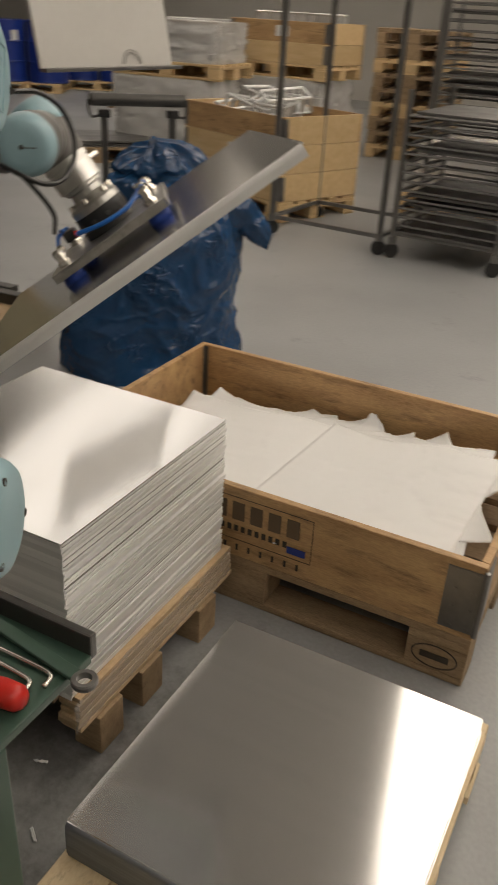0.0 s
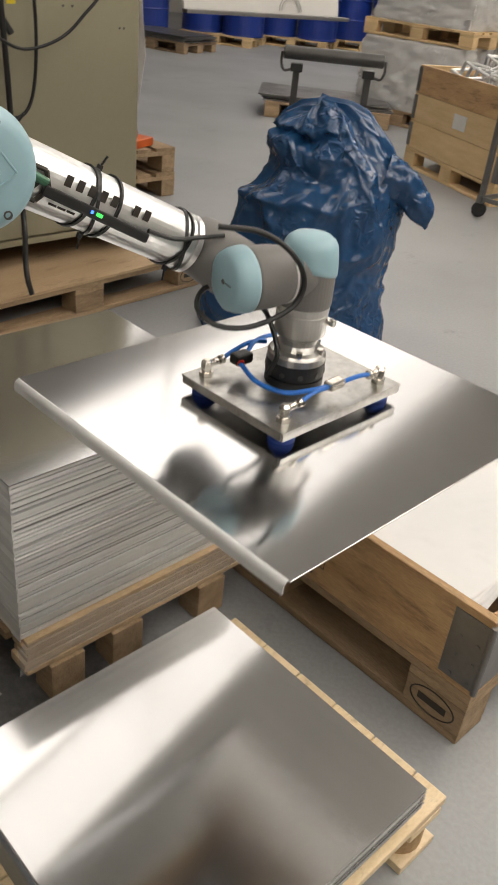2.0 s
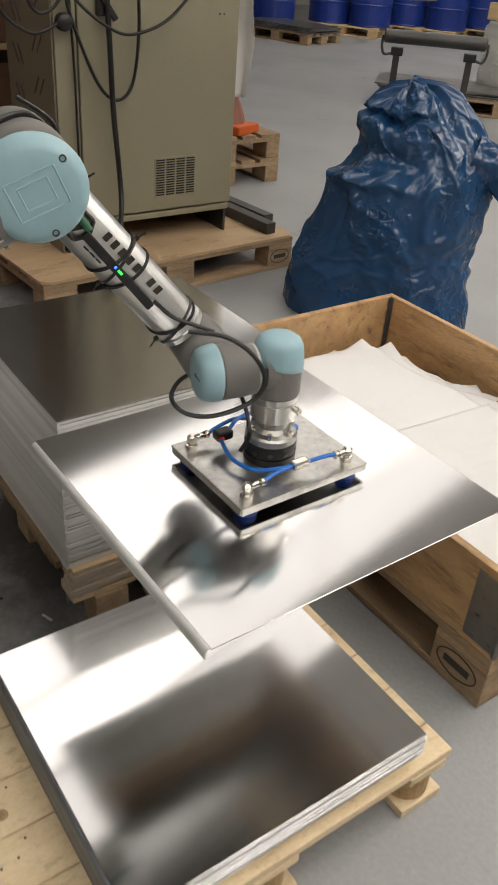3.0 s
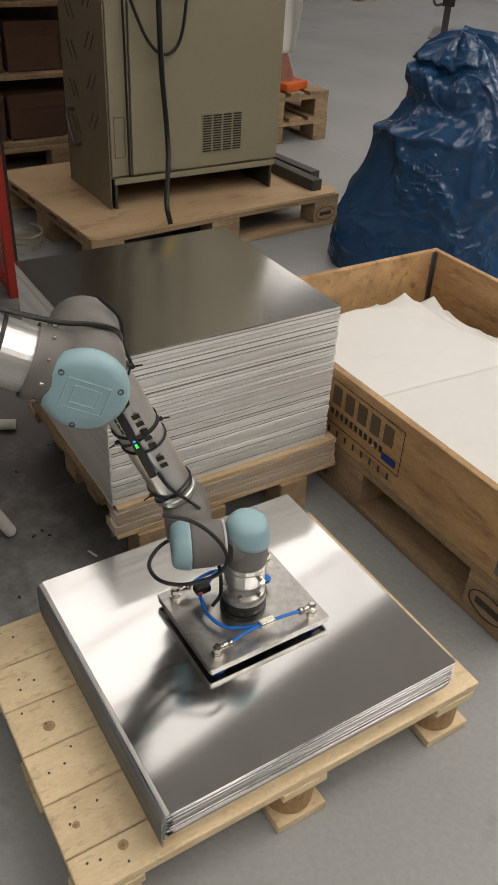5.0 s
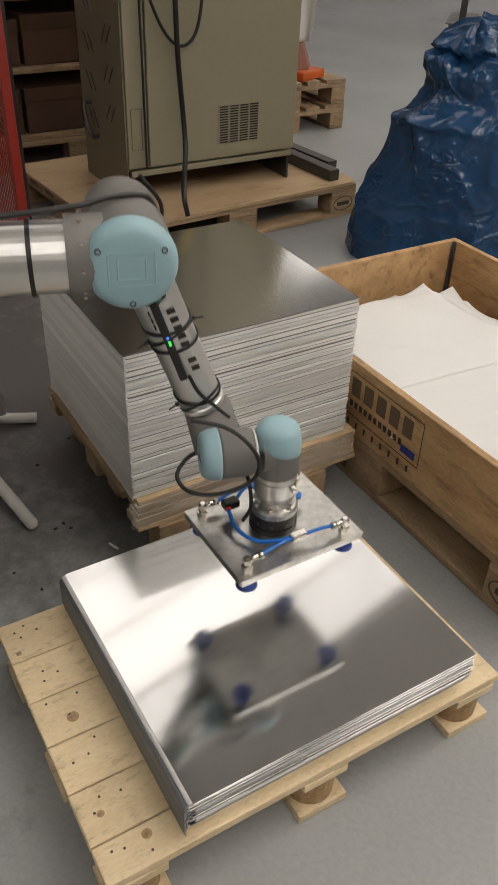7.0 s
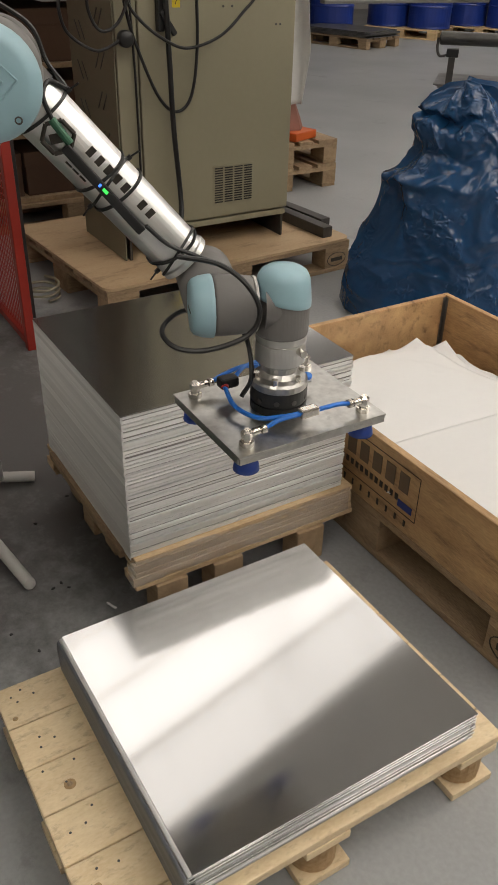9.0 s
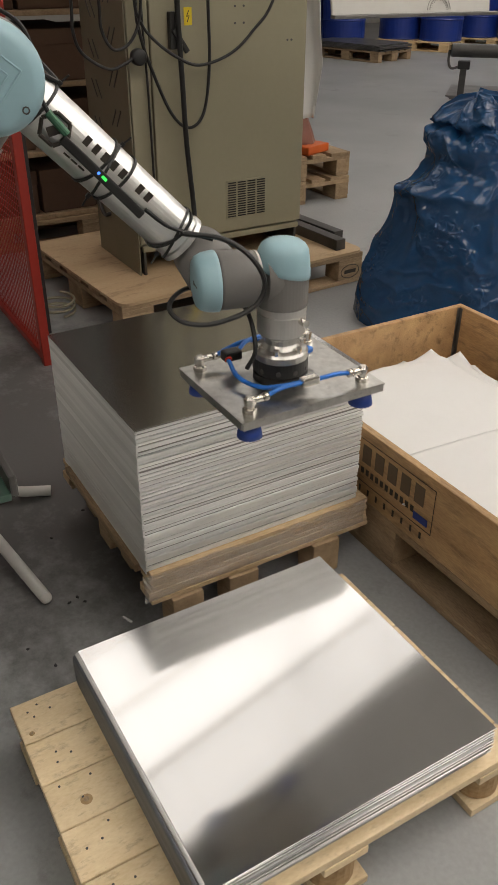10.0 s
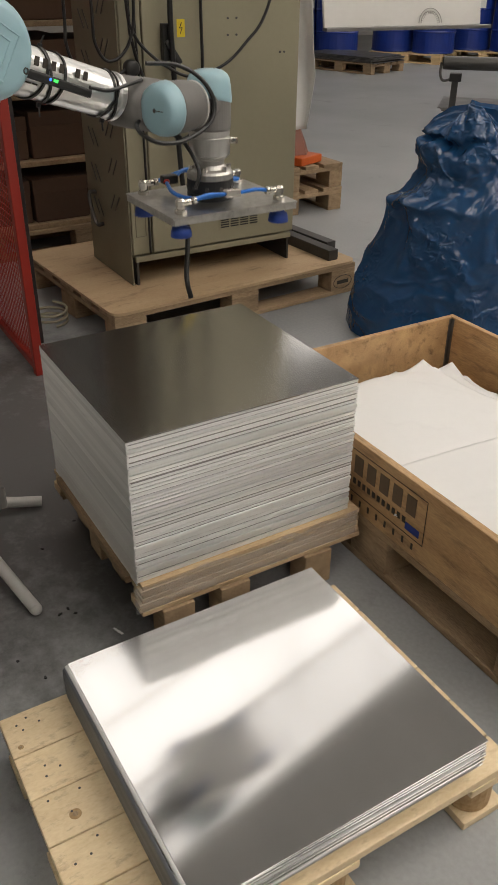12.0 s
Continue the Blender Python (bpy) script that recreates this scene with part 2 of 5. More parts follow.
def dirt_shade_patch(m, at, reach, dark):
    """Black dirt smears and the shade round the bench, both put into the floor's colour."""
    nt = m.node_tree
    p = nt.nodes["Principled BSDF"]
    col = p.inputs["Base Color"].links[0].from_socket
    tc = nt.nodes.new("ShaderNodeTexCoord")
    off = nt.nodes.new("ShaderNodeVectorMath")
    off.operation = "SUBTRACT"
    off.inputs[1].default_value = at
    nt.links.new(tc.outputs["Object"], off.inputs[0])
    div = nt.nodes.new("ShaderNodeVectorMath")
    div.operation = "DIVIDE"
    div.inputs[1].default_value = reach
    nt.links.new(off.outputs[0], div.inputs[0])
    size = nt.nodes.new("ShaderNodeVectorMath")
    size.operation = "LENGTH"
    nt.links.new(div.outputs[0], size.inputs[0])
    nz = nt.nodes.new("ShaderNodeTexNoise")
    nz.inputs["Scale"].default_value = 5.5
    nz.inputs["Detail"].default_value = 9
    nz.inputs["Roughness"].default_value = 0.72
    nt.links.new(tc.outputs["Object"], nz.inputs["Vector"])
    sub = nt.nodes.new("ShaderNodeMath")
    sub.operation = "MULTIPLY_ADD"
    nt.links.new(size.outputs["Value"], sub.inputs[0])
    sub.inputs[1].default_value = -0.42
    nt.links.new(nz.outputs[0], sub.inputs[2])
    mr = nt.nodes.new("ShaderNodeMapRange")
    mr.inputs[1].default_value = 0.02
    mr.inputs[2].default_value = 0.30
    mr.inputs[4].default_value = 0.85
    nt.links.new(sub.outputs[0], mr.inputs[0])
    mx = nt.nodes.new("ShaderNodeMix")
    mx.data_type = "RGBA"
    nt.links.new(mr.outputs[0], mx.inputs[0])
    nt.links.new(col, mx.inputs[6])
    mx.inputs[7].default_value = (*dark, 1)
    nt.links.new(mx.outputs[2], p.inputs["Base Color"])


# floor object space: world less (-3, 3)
# covers stained floor plus the shadowed ground beside bench, stack and fence
dirt_shade_patch(CONCRETE, (2.62, -3.68, 0), (1.25, 0.60, 1), (0.075, 0.072, 0.07))


# ---- mesh helpers ----
def finish(name, bm, material, parent=None, smooth=False, m=None):
    me = bpy.data.meshes.new(name)
    bm.normal_update()
    bm.to_mesh(me)
    bm.free()
    if material:
        me.materials.append(material)
    if smooth:
        for f in me.polygons:
            f.use_smooth = True
    ob = new(name, me)
    if parent:
        ob.parent = parent
    if m is not None:
        ob.matrix_basis = m
    return ob


def part(name, bm, material, parent, label="", m=None, smooth=False):
    ob = finish(name, bm, material, parent, smooth, m)
    if label:
        ob["label"] = label
    return ob


def share(ob, name, parent, m):
    """One more object on the mesh of ob."""
    o = new(name, ob.data)
    o.parent = parent
    o.matrix_basis = m
    return o


def thing(name, label, category, m=None, group="", kind=""):
    e = new(name)
    e.empty_display_size = 0.05
    if m is not None:
        e.matrix_basis = m
    return tagged(e, label, category, group, kind)


def add_box(bm, sx, sy, sz, at=(0, 0, 0), bevel=0.0, rot=None):
    """A box of that size, centred at the place given."""
    g = bmesh.ops.create_cube(bm, size=1.0)["verts"]
    bmesh.ops.scale(bm, vec=(sx, sy, sz), verts=g)
    if bevel:
        es = list({e for v in g for e in v.link_edges})
        r = bmesh.ops.bevel(bm, geom=es, offset=bevel, segments=2, affect="EDGES", profile=0.6)
        g = list({v for f in r["faces"] for v in f.verts} | {v for v in g if v.is_valid})
    if rot is not None:
        bmesh.ops.transform(bm, matrix=rot, verts=g)
    bmesh.ops.translate(bm, vec=at, verts=g)
    return g


def box(sx, sy, sz, at=(0, 0, 0), bevel=0.003, rot=None):
    bm = bmesh.new()
    add_box(bm, sx, sy, sz, at, bevel, rot)
    return bm


def rounded_board(sx, sy, sz, r):
    """A flat board with rounded corners, its underside at z = 0."""
    bm = bmesh.new()
    ring = []
    for cx, cy, a0 in ((1, 1, 0), (-1, 1, 90), (-1, -1, 180), (1, -1, 270)):
        for k in range(7):
            a = math.radians(a0 + 15 * k)
            ring.append((cx * (sx / 2 - r) + r * math.cos(a), cy * (sy / 2 - r) + r * math.sin(a)))
    low = [bm.verts.new((x, y, 0)) for x, y in ring]
    top = [bm.verts.new((x, y, sz)) for x, y in ring]
    bm.faces.new(top)
    bm.faces.new(list(reversed(low)))
    for i in range(len(ring)):
        j = (i + 1) % len(ring)
        bm.faces.new((low[i], low[j], top[j], top[i]))
    return bm


def add_lathe(bm, profile, seg=32, m=None):
    """A body of revolution round z from (radius, height) pairs."""
    rings = []
    for r, z in profile:
        if r < 1e-6:
            rings.append([bm.verts.new((0, 0, z))])
        else:
            rings.append([bm.verts.new((r * math.cos(2 * math.pi * i / seg), r * math.sin(2 * math.pi * i / seg), z)) for i in range(seg)])
    for a, b in zip(rings, rings[1:]):
        for i in range(seg):
            j = (i + 1) % seg
            if len(a) == 1 and len(b) == 1:
                continue
            if len(a) == 1:
                bm.faces.new((a[0], b[j], b[i]))
            elif len(b) == 1:
                bm.faces.new((a[i], a[j], b[0]))
            else:
                bm.faces.new((a[i], a[j], b[j], b[i]))
    vs = [v for r in rings for v in r]
    if m is not None:
        bmesh.ops.transform(bm, matrix=m, verts=vs)
    bmesh.ops.recalc_face_normals(bm, faces=list({f for v in vs for f in v.link_faces}))
    return vs


def lathe(profile, seg=32, m=None):
    bm = bmesh.new()
    add_lathe(bm, profile, seg, m)
    return bm


def between(a, b):
    """The pose whose z axis runs from a to b."""
    a, b = Vector(a), Vector(b)
    return Matrix.Translation(a) @ (b - a).to_track_quat("Z", "Y").to_matrix().to_4x4()


def add_rod(bm, a, b, r, seg=12, r2=None):
    d = (Vector(b) - Vector(a)).length
    return add_lathe(bm, [(0, 0), (r, 0), (r if r2 is None else r2, d), (0, d)], seg, between(a, b))


def rod(a, b, r, seg=12):
    bm = bmesh.new()
    add_rod(bm, a, b, r, seg)
    return bm


def smooth_path(pts, n=8):
    """A soft curve through the points given."""
    P = [Vector(p) for p in pts]
    P = [P[0] * 2 - P[1]] + P + [P[-1] * 2 - P[-2]]
    out = []
    for i in range(1, len(P) - 2):
        for k in range(n):
            t = k / n
            a, b, c, d = P[i - 1:i + 3]
            out.append(0.5 * ((2 * b) + (c - a) * t + (2 * a - 5 * b + 4 * c - d) * t * t + (3 * b - a - 3 * c + d) * t ** 3))
    return out + [P[-2]]


def hose(pts, r, seg=8, n=8):
    """A round hose along a soft curve, as a mesh."""
    path = smooth_path(pts, n)
    bm = bmesh.new()
    ref = Vector((0.3, 0.2, 0.93)).normalized()
    rings = []
    for i, p in enumerate(path):
        d = (path[min(i + 1, len(path) - 1)] - path[max(i - 1, 0)]).normalized()
        u = d.cross(ref)
        if u.length < 0.05:
            u = d.cross(Vector((1, 0, 0)))
        u.normalize()
        w = d.cross(u)
        ref = -w if (-w).dot(ref) > 0 else w
        u = d.cross(ref).normalized()
        w = u.cross(d)
        rings.append([bm.verts.new(p + (u * math.cos(2 * math.pi * k / seg) + w * math.sin(2 * math.pi * k / seg)) * r) for k in range(seg)])
    for a, b in zip(rings, rings[1:]):
        for k in range(seg):
            bm.faces.new((a[k], a[(k + 1) % seg], b[(k + 1) % seg], b[k]))
    bm.faces.new(rings[0])
    bm.faces.new(list(reversed(rings[-1])))
    bmesh.ops.recalc_face_normals(bm, faces=bm.faces)
    return bm


# ---- hall ----
def hall():
    bm = bmesh.new()
    bmesh.ops.create_grid(bm, x_segments=40, y_segments=40, size=22)
    tagged(finish("floor", bm, CONCRETE, m=pose(-3, 3, 0)), "grey painted concrete workshop floor with stains and some shade coloured in", "floor", kind="structure")
    # the last, short wall is added out of view to cut bounced light
    for name, sx, sy, x, y in (("wall_north", 26, 0.3, -3, 14.15), ("wall_south", 26, 0.3, -3, -6.15), ("wall_west", 0.3, 20, -14.15, 4), ("wall_east", 0.3, 20, 8.15, 4), ("wall_light_block", 6.4, 0.2, -3.1, -1.75)):
        tagged(finish(name, box(sx, sy, 5.6, (0, 0, 2.8), 0), PLASTER, m=pose(x, y, 0)), "grey plastered workshop wall, the short one added to block light", "wall", kind="structure")
    tagged(finish("ceiling", box(26, 21, 0.2, (0, 0, 0), 0), CEILING, m=pose(-3, 4, 5.7)), "pale grey workshop ceiling", "ceiling", kind="structure")


hall()


def ceiling_lamp(diffuser, label):
    """A row luminaire under the ceiling with a glowing diffuser."""
    e = thing("ceiling_lamp", label, "ceiling lamp", group="ceiling lamps")
    part("housing", box(0.60, 2.1, 0.07, (0, 0, 0.04), 0.01), WHITEPOLE, e)
    part("diffuser", box(0.54, 2.04, 0.02, (0, 0, -0.012), 0.004), diffuser, e, "glowing diffuser")
    # added emitter on top, only there to brighten the ceiling
    part("added_uplight", box(0.10, 2.04, 0.012, (0, 0, 0.082), 0.003), diffuser, e, "added glowing strip that brightens the ceiling")
    for q in (-0.6, 0.6):
        part("hanger", rod((0, q, 0.07), (0, q, 1.6), 0.006), DARKMETAL, e)
    return e


def lamp_row(diffuser, label, places):
    one = ceiling_lamp(diffuser, label)
    for k, (x, y, turn) in enumerate(places):
        m = pose(x, y, 4.0, 0, 0, turn)
        if k:
            copy_thing(one, m)
        else:
            one.matrix_basis = m


def slanted(xs, ys):
    return [(x - 0.22 * (y - 0.8), y, 12.4) for x in xs for y in ys]


DENSE = (0.55, 2.61, 4.67, 6.73, 8.79)
LONG = (1.0, 3.2, 5.4, 7.6, 9.8)
# Rows at y -3.5 and x -4.6, -5.4 are added to brighten stack side and far floor.
lamp_row(LAMP, "long bright white ceiling luminaire out of view, some added as fill light", slanted((1.30, 2.0), LONG) + slanted((4.0, 4.7), (-1.2,) + LONG[:4]) + slanted((1.2, 2.0), (-3.5,)) + slanted((-4.6, -5.4), LONG[3:]))
# Outside the dense field, x 2.0, 2.7 and -5.4, -6.1 are added fill lights.
lamp_row(SOFTLAMP, "broad soft ceiling luminaire out of view, some added as fill light", slanted((-2.05, -2.66, -3.27), DENSE) + slanted((2.0, 2.7), (-1.3,)) + slanted((-5.4, -6.1), LONG[2:3]) + [(-9.1, 5.4, 12.4), (-9.6, 7.6, 12.4)])
lamp_row(DIMLAMP, "dim ceiling luminaire beside the brighter field", slanted((-1.43,), DENSE))

# ---- pallets ----
def pallet(label, length=1.2, width=0.8, wood=None, m=None, group="wooden pallets", stamp=False):
    """A four-way pallet: deck boards along x, three cross boards, nine blocks, three runners."""
    wood = wood or OLDWOOD
    e = thing("pallet", label, "pallet", m, group)
    rng = random.Random(7)
    ws = [0.145, 0.10, 0.145, 0.10, 0.145]
    gap = (width - sum(ws)) / 4
    y = -width / 2
    for w in ws:
        part("deck_board", box(length, w, 0.022, (0, y + w / 2, 0.133), 0.003), wood, e)
        y += w + gap
    for x in (-length / 2 + 0.0725, 0, length / 2 - 0.0725):
        part("cross_board", box(0.145, width, 0.022, (x, 0, 0.111), 0.003), wood, e)
        for yy in (-width / 2 + 0.05, 0, width / 2 - 0.05):
            part("block", box(0.145, 0.10 if yy else 0.145, 0.078, (x, yy, 0.061), 0.004), wood, e)
    for yy, w in ((-width / 2 + 0.05, 0.10), (0, 0.145), (width / 2 - 0.05, 0.10)):
        part("runner", box(length, w, 0.022, (0, yy, 0.011), 0.006), wood, e)
    if stamp:
        bm = bmesh.new()
        for s in range(24):
            a0, a1 = 2 * math.pi * s / 24, 2 * math.pi * (s + 1) / 24
            add_rod(bm, (0.055 * math.cos(a0), 0, 0.032 * math.sin(a0)), (0.055 * math.cos(a1), 0, 0.032 * math.sin(a1)), 0.0016, 5)
        part("stamp", bm, INK, e, "burnt-in oval stamp", pose(length / 2 - 0.075, -width / 2 - 0.001, 0.062))
        part("stamp_bar", box(0.07, 0.001, 0.018, (length / 2 - 0.075, -width / 2 - 0.0015, 0.062), 0), INK, e, "dark stamped bar")
    return e


# ---- crate with paper ----
def pallet_collar():
    e = thing("pallet_collar", "brown wooden pallet collar with black lettering on a pallet", "pallet collar", pose(0.6, 0.4, 0.144))
    hgt = 0.205
    for y, nm in ((-0.39, "front_board"), (0.39, "back_board")):
        part(nm, box(1.2, 0.02, hgt, (0, y, hgt / 2), 0.003), COLLARWOOD, e)
    for x in (-0.59, 0.59):
        part("side_board", box(0.02, 0.758, hgt, (x, 0, hgt / 2), 0.003, None), COLLARWOOD, e)
    for x in (-0.602, 0.602):
        for y in (-0.402, 0.402):
            bm = bmesh.new()
            sx, sy = math.copysign(1, x), math.copysign(1, y)
            add_box(bm, 0.085, 0.003, 0.17, (x - sx * 0.043, y, hgt / 2), 0.001)
            add_box(bm, 0.003, 0.085, 0.17, (x, y - sy * 0.043, hgt / 2), 0.001)
            add_rod(bm, (x, y, 0.015), (x, y, hgt - 0.01), 0.007, 10)
            for k in range(4):
                for d in (0.02, 0.06):
                    add_rod(bm, (x - sx * d, y, 0.03 + k * 0.05), (x - sx * d, y + sy * 0.004, 0.03 + k * 0.05), 0.005, 8)
            part("corner_hinge", bm, RACKMETAL, e, "galvanised steel corner hinge")
            bm = bmesh.new()
            add_box(bm, 0.002, 0.012, hgt - 0.01, (x - sx * 0.0235, y - sy * 0.029, hgt / 2), 0.0005)
            add_box(bm, 0.012, 0.002, hgt - 0.01, (x - sx * 0.029, y - sy * 0.0235, hgt / 2), 0.0005)
            part("inner_hinge", bm, RACKMETAL, e, "grey steel inner corner")
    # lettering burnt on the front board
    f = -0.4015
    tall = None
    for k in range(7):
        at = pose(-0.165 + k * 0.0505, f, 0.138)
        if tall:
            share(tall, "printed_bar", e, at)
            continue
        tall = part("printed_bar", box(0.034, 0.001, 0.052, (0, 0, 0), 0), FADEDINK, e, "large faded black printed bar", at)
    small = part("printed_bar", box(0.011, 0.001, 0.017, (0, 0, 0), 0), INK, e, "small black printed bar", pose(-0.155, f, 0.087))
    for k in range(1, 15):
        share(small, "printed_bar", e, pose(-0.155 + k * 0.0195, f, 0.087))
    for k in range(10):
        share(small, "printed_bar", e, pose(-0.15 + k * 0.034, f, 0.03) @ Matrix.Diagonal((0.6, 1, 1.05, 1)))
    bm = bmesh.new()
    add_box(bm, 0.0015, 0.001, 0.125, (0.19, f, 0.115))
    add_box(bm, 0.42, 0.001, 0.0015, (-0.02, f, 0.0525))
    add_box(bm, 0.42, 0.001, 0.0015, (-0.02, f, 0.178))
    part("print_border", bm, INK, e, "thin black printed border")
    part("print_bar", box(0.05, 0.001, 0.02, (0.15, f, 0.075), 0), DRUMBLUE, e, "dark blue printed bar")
    return e


pallet("dark worn wooden pallet with oval stamp under the collar", m=pose(0.6, 0.4, 0), stamp=True)
pallet_collar()


def mound(x, y):
    """The height of the paper heap over the crate's floor plan."""
    h = 0.010 * noise.noise(Vector((x * 3.1, y * 3.1, 4))) + 0.006 * abs(noise.noise(Vector((x * 7, y * 7, 9))))
    return h + 0.16 * max(0, x - 0.78) * (0.4 + y) - 0.02 * max(0, 0.3 - x)


HEAP = {}


def heap_cell(x, y):
    return round(x / 0.012), round(y / 0.012)


def paper_sheet(seed, x0, y0, z0, turn, sx=0.545, sy=0.58, curl=0.03):
    """One sheet of interleaf paper, draped over those below it, with curled far corners and an uneven edge."""
    bm = bmesh.new()
    bmesh.ops.create_grid(bm, x_segments=56, y_segments=56, size=0.5)
    rng = random.Random(seed)
    ph = rng.uniform(0, 6)
    m = pose(x0, y0, z0, 0, 0, turn)
    up = [rng.random() for k in range(4)]
    laid = {}
    for v in bm.verts:
        x, y = v.co.x, v.co.y
        edge = max(0.0, max(abs(x), abs(y)) * 2 - 0.7) / 0.3
        corner = max(0.0, abs(x) + abs(y) - 0.76) / 0.24
        wave = 0.009 * edge * math.sin(11 * x + ph) if y > 0 else 0
        w = m @ Vector((x * sx, y * sy + wave, 0))
        h = mound(w.x, w.y) + corner ** 2 * curl * up[(x > 0) + 2 * (y > 0)] * (y > 0) + edge ** 2 * 0.0004 * (1 + math.sin(13 * x + 9 * y + ph))
        cell = heap_cell(w.x, w.y)
        below = max(HEAP.get((cell[0] + a, cell[1] + b), 0.0) for a in (-1, 0, 1) for b in (-1, 0, 1))
        h = max(h, below + 0.0007 - z0) if below else h
        laid[cell] = max(laid.get(cell, 0.0), z0 + h)
        v.co = Vector((x * sx, y * sy + wave, h))
    HEAP.update(laid)
    ob = finish("paper_sheet", bm, PAPER, None, True, m)
    mod = ob.modifiers.new("thick", "SOLIDIFY")
    mod.thickness = 0.0003
    return tagged(ob, "creased white interleaf paper sheet lying in the crate", "paper sheet", "discarded paper sheets")


PAPERS = [(0.40, 0.34, 3), (0.82, 0.36, -4), (0.38, 0.36, 9), (0.82, 0.37, 7), (0.42, 0.36, -8), (0.60, 0.37, 10), (0.80, 0.385, -12), (0.40, 0.38, 12),
          (0.52, 0.36, 5), (0.82, 0.38, 4), (0.40, 0.35, -14), (0.42, 0.37, 24), (0.60, 0.375, -22), (0.37, 0.36, -7), (0.58, 0.385, 30), (0.79, 0.385, -24), (0.64, 0.37, 17), (0.80, 0.375, 27), (0.81, 0.365, 4), (0.36, 0.345, 3), (0.83, 0.355, -3)]
for i, (px, py, rot) in enumerate(PAPERS):
    paper_sheet(i + 1, px, py, 0.226, rot, curl=0.003 if i < 13 else 0.02 + 0.01 * (i % 3))


# ---- aluminium blanks ----
SX, SY, TH = 0.545, 0.580, 0.0022


def add_lip(bm, lip):
    """The folded lip along the -y edge, with a soft bend."""
    n = 6
    prev = None
    for side in range(n + 2):
        a = min(side, n) / n * math.pi / 2
        y = -SY / 2 + 0.008 - 0.008 * math.sin(a)
        z = -0.008 + 0.008 * math.cos(a)
        if side == n + 1:
            z = -lip
        xs = (-SX / 2 + 0.003, SX / 2 - 0.003)
        row = [bm.verts.new((x, y, z)) for x in xs] + [bm.verts.new((x, y + TH * math.sin(a), z - TH * math.cos(a))) for x in xs]
        if prev:
            bm.faces.new((prev[0], prev[1], row[1], row[0]))
            bm.faces.new((prev[3], prev[2], row[2], row[3]))
            bm.faces.new((prev[1], prev[3], row[3], row[1]))
            bm.faces.new((prev[2], prev[0], row[0], row[2]))
        prev = row
    bm.faces.new((prev[0], prev[1], prev[3], prev[2]))
    bmesh.ops.recalc_face_normals(bm, faces=bm.faces)


def blank_mesh(lip=0.0):
    """A flat sheet with its top at z = 0, with or without its folded lip."""
    bm = bmesh.new()
    add_box(bm, SX, SY - 0.008, TH, (0, 0.004, -TH / 2), 0.0006)
    if lip:
        add_lip(bm, lip)
    return bm


held_sheet = tagged(finish("aluminium_sheet", blank_mesh(), SHEET), "brushed aluminium sheet with a folded edge under the gripper", "metal sheet", "aluminium sheets")
lip_mesh = bmesh.new()
add_lip(lip_mesh, 0.017)
part("folded_edge", lip_mesh, SHEETEDGE, held_sheet, "pale folded edge")


def big_stack():
    e = thing("sheet_stack", "tall stack of bright aluminium sheets with paper between on a pallet", "sheet stack", pose(0.297, -0.344, 0.19), "stacks of aluminium sheets")
    rng = random.Random(3)
    top = 0.3658
    edge = lambda h: box(SX, SY - 0.002, h, (0, 0.001, h / 2), 0.0006)
    kinds = []
    for h in (0.0056, 0.0072, 0.0092):
        bm = edge(h)
        add_box(bm, SX - 0.001, 0.0016, 0.0125, (0, -SY / 2 + 0.0008, h - 0.0062), 0.0003)
        kinds.append((h, bm))
    leaf_h = 0.0034
    sheets, leaf, z, i = {}, None, 0.0, 0
    while z < top - 0.002:
        low = 1 - z / top
        k = rng.choices((0, 1, 2), (0.45, 0.35, 0.20 + 0.25 * low))[0]
        h = kinds[k][0]
        dx, dy = rng.gauss(0, 0.0010), rng.gauss(0, 0.00012)
        if rng.random() < 0.12:
            dx += rng.choice((-0.0035, 0.0025))
        at = pose(dx, dy, z, 0, 0, rng.gauss(0, 0.02))
        if k in sheets:
            share(sheets[k], "sheet", e, at)
        else:
            sheets[k] = part("sheet", kinds[k][1], SHEETEDGE, e, m=at)
        z += h
        gap = rng.choice((0.0016, 0.0024, 0.0034, 0.0044))
        # the leaf fills the gap, its grey standing in for the recess shadow
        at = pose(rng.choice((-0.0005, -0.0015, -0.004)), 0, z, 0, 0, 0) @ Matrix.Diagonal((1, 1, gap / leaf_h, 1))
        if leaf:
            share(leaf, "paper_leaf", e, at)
        else:
            leaf = part("paper_leaf", box(SX - 0.003, SY - 0.008, leaf_h, (0, 0.002, leaf_h / 2), 0), GAPSHADELEAF, e, m=at)
        z += gap
    part("top_sheet", box(SX, SY, 0.0022, (0, 0, z + 0.0011), 0.0006), SHEET, e, "mirror-bright brushed top sheet")
    return e


big_stack()


